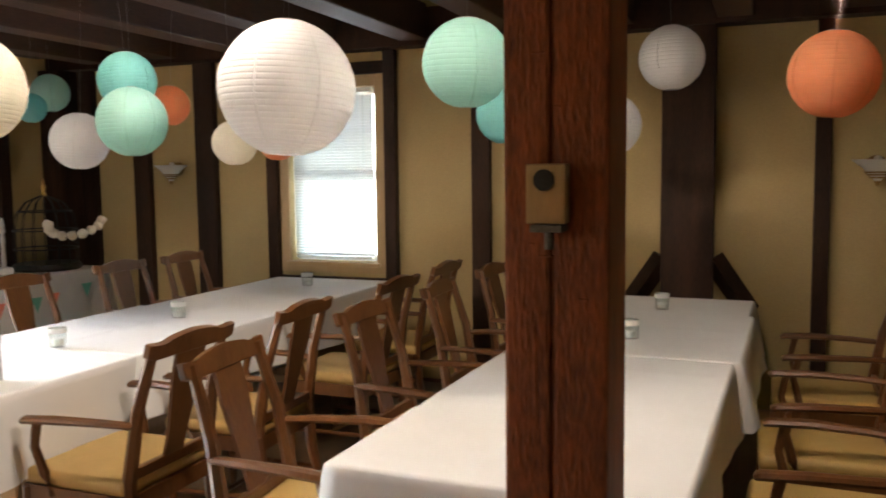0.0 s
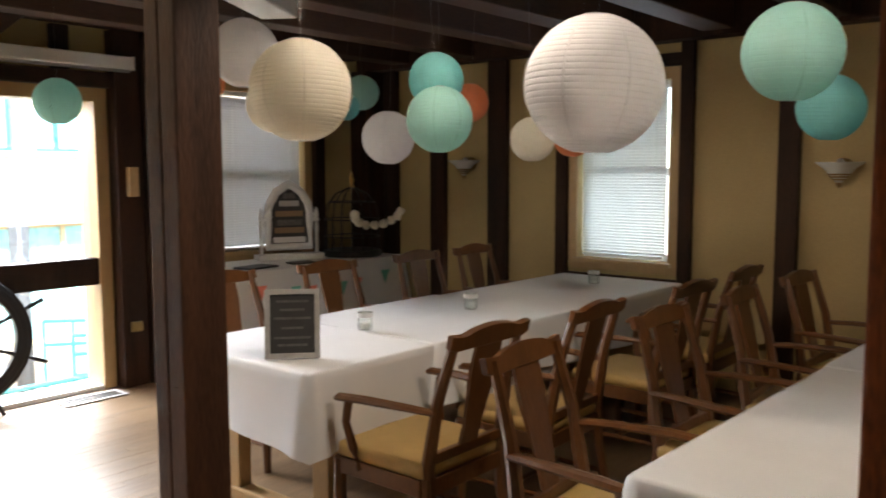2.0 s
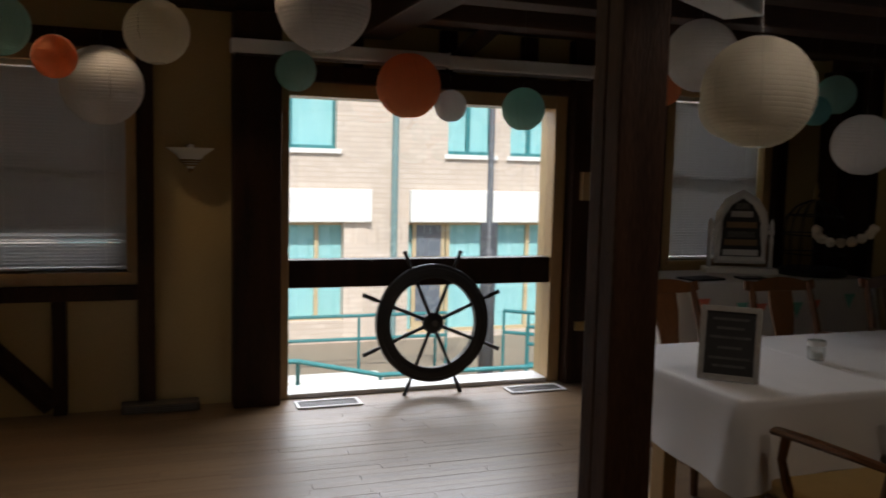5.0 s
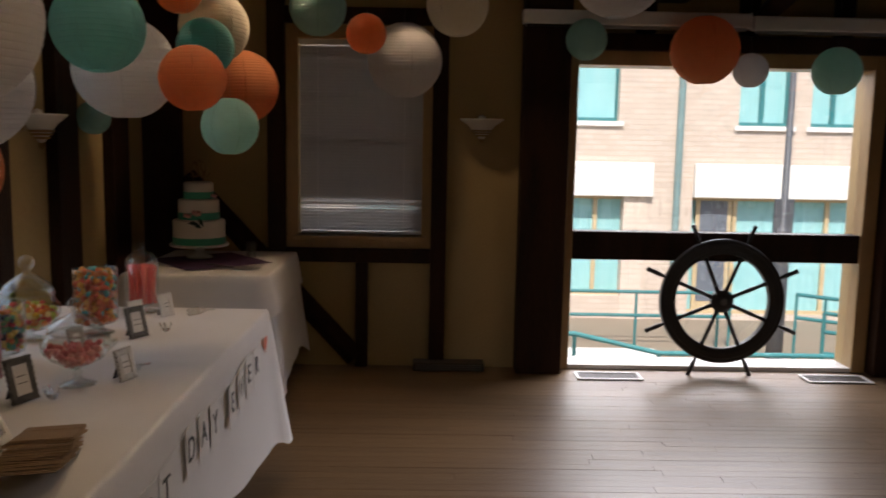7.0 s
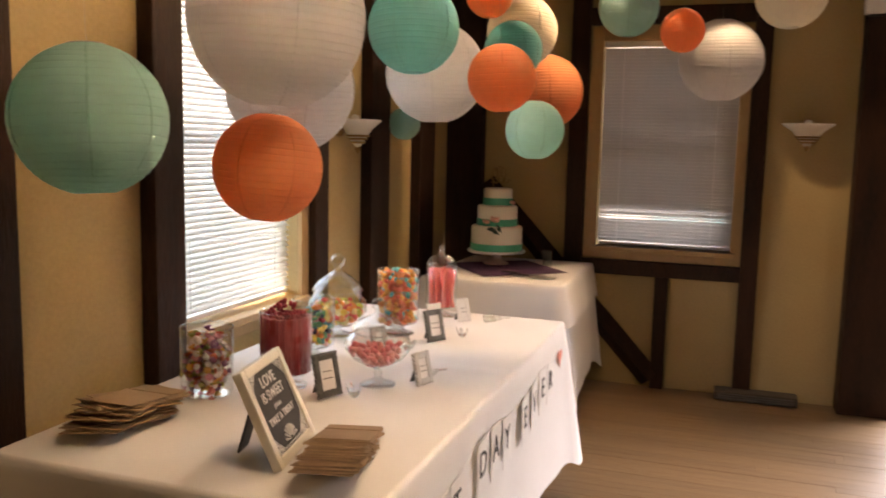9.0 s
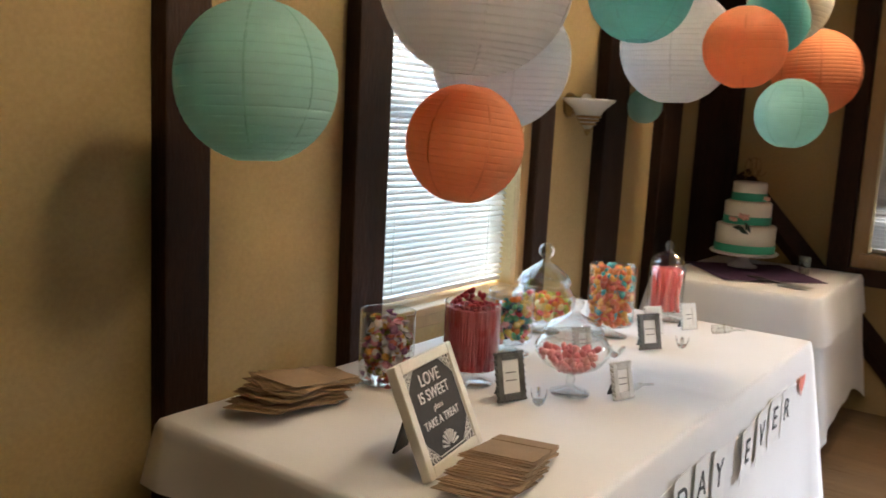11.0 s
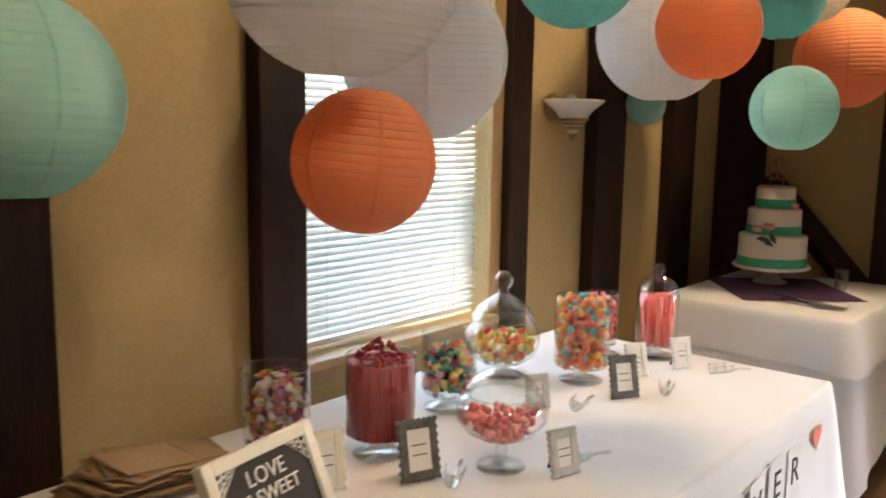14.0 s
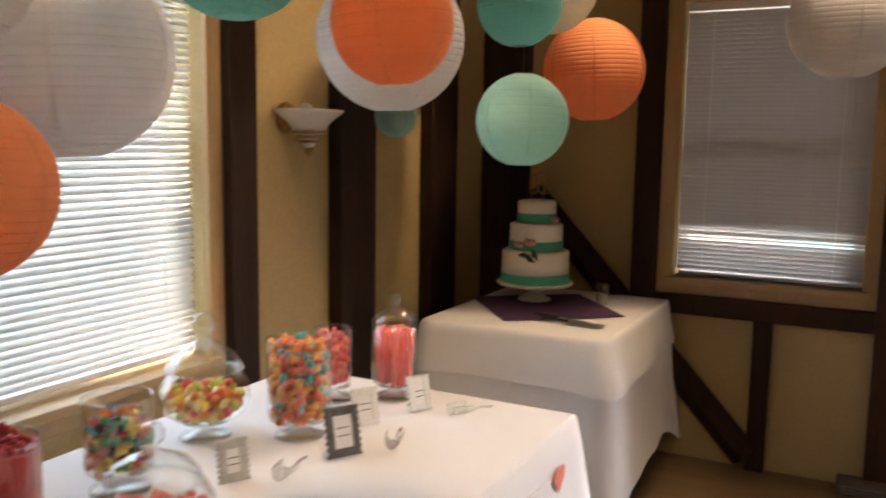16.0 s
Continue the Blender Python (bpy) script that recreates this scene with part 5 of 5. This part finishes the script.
oct8 = [(sx * x, -0.0055, 0.1175 + sz * z) for sx, sz, x, z in ((-1, -1, 0.055, 0.09), (1, -1, 0.055, 0.09), (1, -1, 0.10, 0.05), (1, 1, 0.10, 0.05), (1, 1, 0.055, 0.09), (-1, 1, 0.055, 0.09), (-1, 1, 0.10, 0.05), (-1, -1, 0.10, 0.05))]
part("border_line", tube_bm(oct8, 0.0012, 4, closed=True), PAPER, fs)
part("easel_strut", box_bm(-0.03, 0.03, 0.0, 0.005, -0.158, 0.0), BLACK, fs, "black easel strut", m=pose(0, 0.013, 0.17, 40, 0, 0))

# paper bags in two fanned stacks
bagbm = bmesh.new()
box_bm(-0.065, 0.065, -0.105, 0.105, 0, 0.0014, 0, bagbm)
box_bm(-0.065, 0.065, 0.04, 0.105, 0.0014, 0.003, 0, bagbm)
for i in range(7):
    x = -0.065 + 0.13 * i / 7
    box_bm(x, x + 0.0185, -0.112, -0.105, 0, 0.0014, 0, bagbm)
BAG = mesh_of("paper_bag", bagbm, KRAFT)
for cx, cy, base, tilt, step, count, loose in ((-1.50, -0.985, 84, -4, 0.0035, 26, 26), (-1.43, -0.365, 104, -11, 0.0075, 24, 6)):
    rnd = random.Random(int(base))
    along = Vector((-math.sin(radians(base)), math.cos(radians(base)), 0))
    for i in range(count):
        b = new("paper_bag", BAG)
        p = Vector((cx, cy, CT)) + along * step * i
        lean = tilt - rnd.uniform(0, loose * 0.12)
        rise = 0.0019 * i if loose > 10 else 0.0004 * i
        b.matrix_basis = pose(p.x + rnd.uniform(-0.0007, 0.0007) * loose, p.y + rnd.uniform(-0.0006, 0.0006) * loose, p.z + 0.004 + rise + 0.112 * math.sin(radians(-lean)), lean, rnd.uniform(-0.06, 0.06) * loose, base + rnd.uniform(-loose, loose))
        tagged(b, "small brown kraft paper treat bag in a fanned stack", "paper bag", "treat bags on the candy table")

# letter cards on the front of the cloth
bn = thing("letter_banner", pose(0, -0.193, 0.0), "string of white cards lettered in black across the tablecloth", "banner")
cards = [(ch, -1.38 - 0.128 * k) for k, ch in enumerate("BEST")] + [(ch, -1.99 - 0.132 * k) for k, ch in enumerate("DAY")] + [(ch, -2.49 - 0.132 * k) for k, ch in enumerate("EVER")]
part("string", tube_bm([(x, -0.003, 0.672 - 0.03 * math.sin((x + 1.3) * 4.2) ** 2) for x in np.linspace(-1.3, -3.02, 40)], 0.0009, 4), WHITE, bn)
for i, (chh, x) in enumerate(cards):
    z = 0.658 - 0.03 * math.sin((x + 1.3) * 4.2) ** 2
    card = part("letter_card", strip_bm([(-0.052, -0.135), (0, -0.118), (0.052, -0.135), (0.052, 0.015), (-0.052, 0.015)], 0.0012), PAPER, bn, m=pose(x, 0, z, 1, 0, ((i * 37) % 9 - 4) * 0.5))
    text_part(chh, 0.10, INK, card, pose(0, 0.0012, -0.055, 90, 0, 180), "letter")
heart = []
for b in np.linspace(0, 2 * math.pi, 28, endpoint=False):
    heart.append((0.0024 * 16 * math.sin(b) ** 3 * 0.9, 0.0024 * (13 * math.cos(b) - 5 * math.cos(2 * b) - 2 * math.cos(3 * b) - math.cos(4 * b))))
part("heart_card", strip_bm(heart, 0.0012), CORAL, bn, "coral paper heart", m=pose(-3.06, 0.002, 0.645))

# ---- cake table ----
KT = TZ + 0.0085
cl = bmesh.new()
g = [[cl.verts.new((-0.26 + 0.52 * i / 10, -0.26 + 0.52 * k / 10, 0.003 + 0.003 * noise.noise((i * 0.6, k * 0.6, 3)))) for k in range(11)] for i in range(11)]
for i in range(10):
    for k in range(10):
        cl.faces.new((g[i][k], g[i + 1][k], g[i + 1][k + 1], g[i][k + 1]))
thicken(cl, 0.0015)
tagged(part("square_napkin", cl, PURPLE, None, "", False, pose(-4.55, -0.80, KT, 0, 0, 40)), "dark plum square cloth under the cake stand", "cloth")
cs = thing("cake_stand", pose(-4.66, -0.89, KT + 0.006), "white footed cake stand", "cake stand")
part("foot", lathe_bm([(0, 0), (0.075, 0), (0.075, 0.006), (0.045, 0.018), (0.03, 0.035), (0.03, 0.06), (0.05, 0.07), (0, 0.07)], 32), WHITE, cs, smooth=True)
part("plate", lathe_bm([(0, 0.070), (0.165, 0.070), (0.172, 0.078), (0.168, 0.086), (0.155, 0.082), (0, 0.082)], 40), WHITE, cs, smooth=True)
ck = thing("wedding_cake", pose(-4.66, -0.89, KT + 0.089), "three-tier cream wedding cake with green ribbons and coral flowers", "cake")
for r, z0, z1 in ((0.150, 0.0, 0.145), (0.117, 0.145, 0.265), (0.085, 0.265, 0.365)):
    part("tier", lathe_bm([(0, z0), (r, z0), (r, z1 - 0.012), (r - 0.004, z1 - 0.003), (r - 0.012, z1), (0, z1)], 48), ICING, ck, "cream fondant tier", True)
    part("ribbon", lathe_bm([(r + 0.0005, z0 + 0.002), (r + 0.003, z0 + 0.003), (r + 0.003, z0 + 0.042), (r + 0.0005, z0 + 0.043)], 48), GREEN, ck, "green satin ribbon")


def flower(a, r, z, size):
    p = pose(r * math.cos(a), r * math.sin(a), z)
    bm = bmesh.new()
    for k in range(9):
        b = k * 2.4
        q = size * (0.25 + 0.07 * k)
        bmesh.ops.create_icosphere(bm, subdivisions=1, radius=1, matrix=p @ pose(q * 0.7 * math.cos(b), q * 0.7 * math.sin(b), q * 0.6 * math.sin(b * 1.3), 20 * k, 15 * k, 40 * k) @ Matrix.Diagonal((size * 0.42, size * 0.36, size * 0.12, 1)))
    part("sugar_flower", bm, ROSE, ck, "coral and cream sugar flower", True)


flower(0.15, 0.125, 0.19, 0.045)
flower(-0.25, 0.13, 0.175, 0.035)
flower(1.35, 0.095, 0.285, 0.032)
for k, (a, z) in enumerate(((0.05, 0.135), (0.2, 0.12), (0.33, 0.14))):
    bm = strip_bm([(-0.03, 0), (0, 0.013), (0.03, 0), (0, -0.013)], 0.003)
    part("sugar_leaf", bm, LEAF, ck, "dark leaf", m=pose(0.158 * math.cos(a), 0.158 * math.sin(a), z, 10, 30 * k, 90 + math.degrees(a)))
# looped wire topper
bm = bmesh.new()
for k, (dy, s, ph) in enumerate(((-0.035, 0.04, 0.3), (0.0, 0.045, 1.2), (0.035, 0.04, 2.1))):
    tube_bm([(0.01 * math.sin(3 * b), dy + s * math.sin(b + ph) * math.cos(b * 0.5), 0.44 + s * 1.1 * math.cos(b * 1.5 + ph)) for b in np.linspace(0, 6.28, 26)], 0.0028, 5, bm)
for dy in (-0.03, 0.03):
    tube_bm(((0, dy, 0.36), (0, dy, 0.42)), 0.0025, 5, bm)
part("topper", bm, BRASS, ck, "looped gold wire monogram topper")
gl = thing("drinking_glass", pose(-4.74, -0.60, KT), "small clear glass on the cake table", "glass")
part("glass", lathe_bm([(0, 0), (0.026, 0), (0.03, 0.09), (0.028, 0.09), (0.024, 0.008), (0, 0.006)], 24), GLASS, gl, smooth=True)
for nm, x, y, a, lb in (("cake_knife", -4.33, -0.66, 78, "silver cake knife with dark handle"), ("cake_server", -4.28, -0.60, 86, "silver cake server with dark handle")):
    k = thing(nm, pose(x, y, KT + 0.006, 0, 0, a), lb, "cutlery")
    part("blade", box_bm(0.0, 0.15, -0.012 if nm == "cake_knife" else -0.025, 0.012 if nm == "cake_knife" else 0.025, 0, 0.0016, 0.0004), METAL, k)
    part("handle", tube_bm(((-0.11, 0, 0.004), (-0.05, 0, 0.006), (0.0, 0, 0.003)), (0.009, 0.010, 0.006), 8, flat=0.5), BLACK, k)

# dark crate under the cake table
cr = thing("storage_crate", pose(-4.30, -0.72, 0.012), "dark plastic storage crate under the cake table", "crate")
part("body", box_bm(-0.2, 0.2, -0.26, 0.26, 0, 0.2, 0.02), BLACK, cr)
part("rim", box_bm(-0.21, 0.21, -0.27, 0.27, 0.185, 0.205, 0.006), BLACK, cr)

# ---- floor ----
floor = structure("floor", box_bm(W - T, E + T, S - T, N + T, -0.1, -0.006), SUBFLOOR, "light oak plank floor", "floor")
PW = 0.062
rnd = random.Random(4)
LENGTHS = (0.9, 1.2, 1.5, 1.8)
PLANKS = {}
for ln in LENGTHS:
    bm = bmesh.new()
    box_bm(-PW / 2 + 0.0004, PW / 2 - 0.0004, 0.0008, ln - 0.0004, -0.0055, 0.0, 0, bm)
    bmesh.ops.bevel(bm, geom=[e for e in bm.edges if all(v.co.z > -0.001 for v in e.verts)], offset=0.0006, segments=1, affect="EDGES")
    PLANKS[ln] = mesh_of("plank", bm, PLANK)
far = bmesh.new()
count = 0
x = W + PW / 2
while x < E:
    y = S - rnd.uniform(0, 0.8)
    while y < N:
        ln = rnd.choice(LENGTHS)
        if y < S:
            box_bm(x - PW / 2 + 0.0004, x + PW / 2 - 0.0004, S, y + ln - 0.0004, -0.0055, 0.0, 0, far)
            y += ln
            continue
        near = -4.9 < x < -2.9 and y + ln > -0.4 and y < 3.3
        if near and count < 300:
            p = new("plank", PLANKS[ln])
            p.parent = floor
            p.matrix_basis = pose(x, y, rnd.uniform(-0.0006, 0.0006))
            count += 1
        else:
            box_bm(x - PW / 2 + 0.0004, x + PW / 2 - 0.0004, y + 0.0008, min(y + ln, N + 0.1) - 0.0004, -0.0055, 0.0, 0, far)
        y += ln
    x += PW
rest = part("planks", far, material("oak_plank_far", (0.245, 0.158, 0.085), (0.150, 0.092, 0.047), 0.36, 5, 70, 0.22, stretch=(9, 0.5, 1), vary=0.13, islands=True), floor)
rest["kind"] = "stuff"
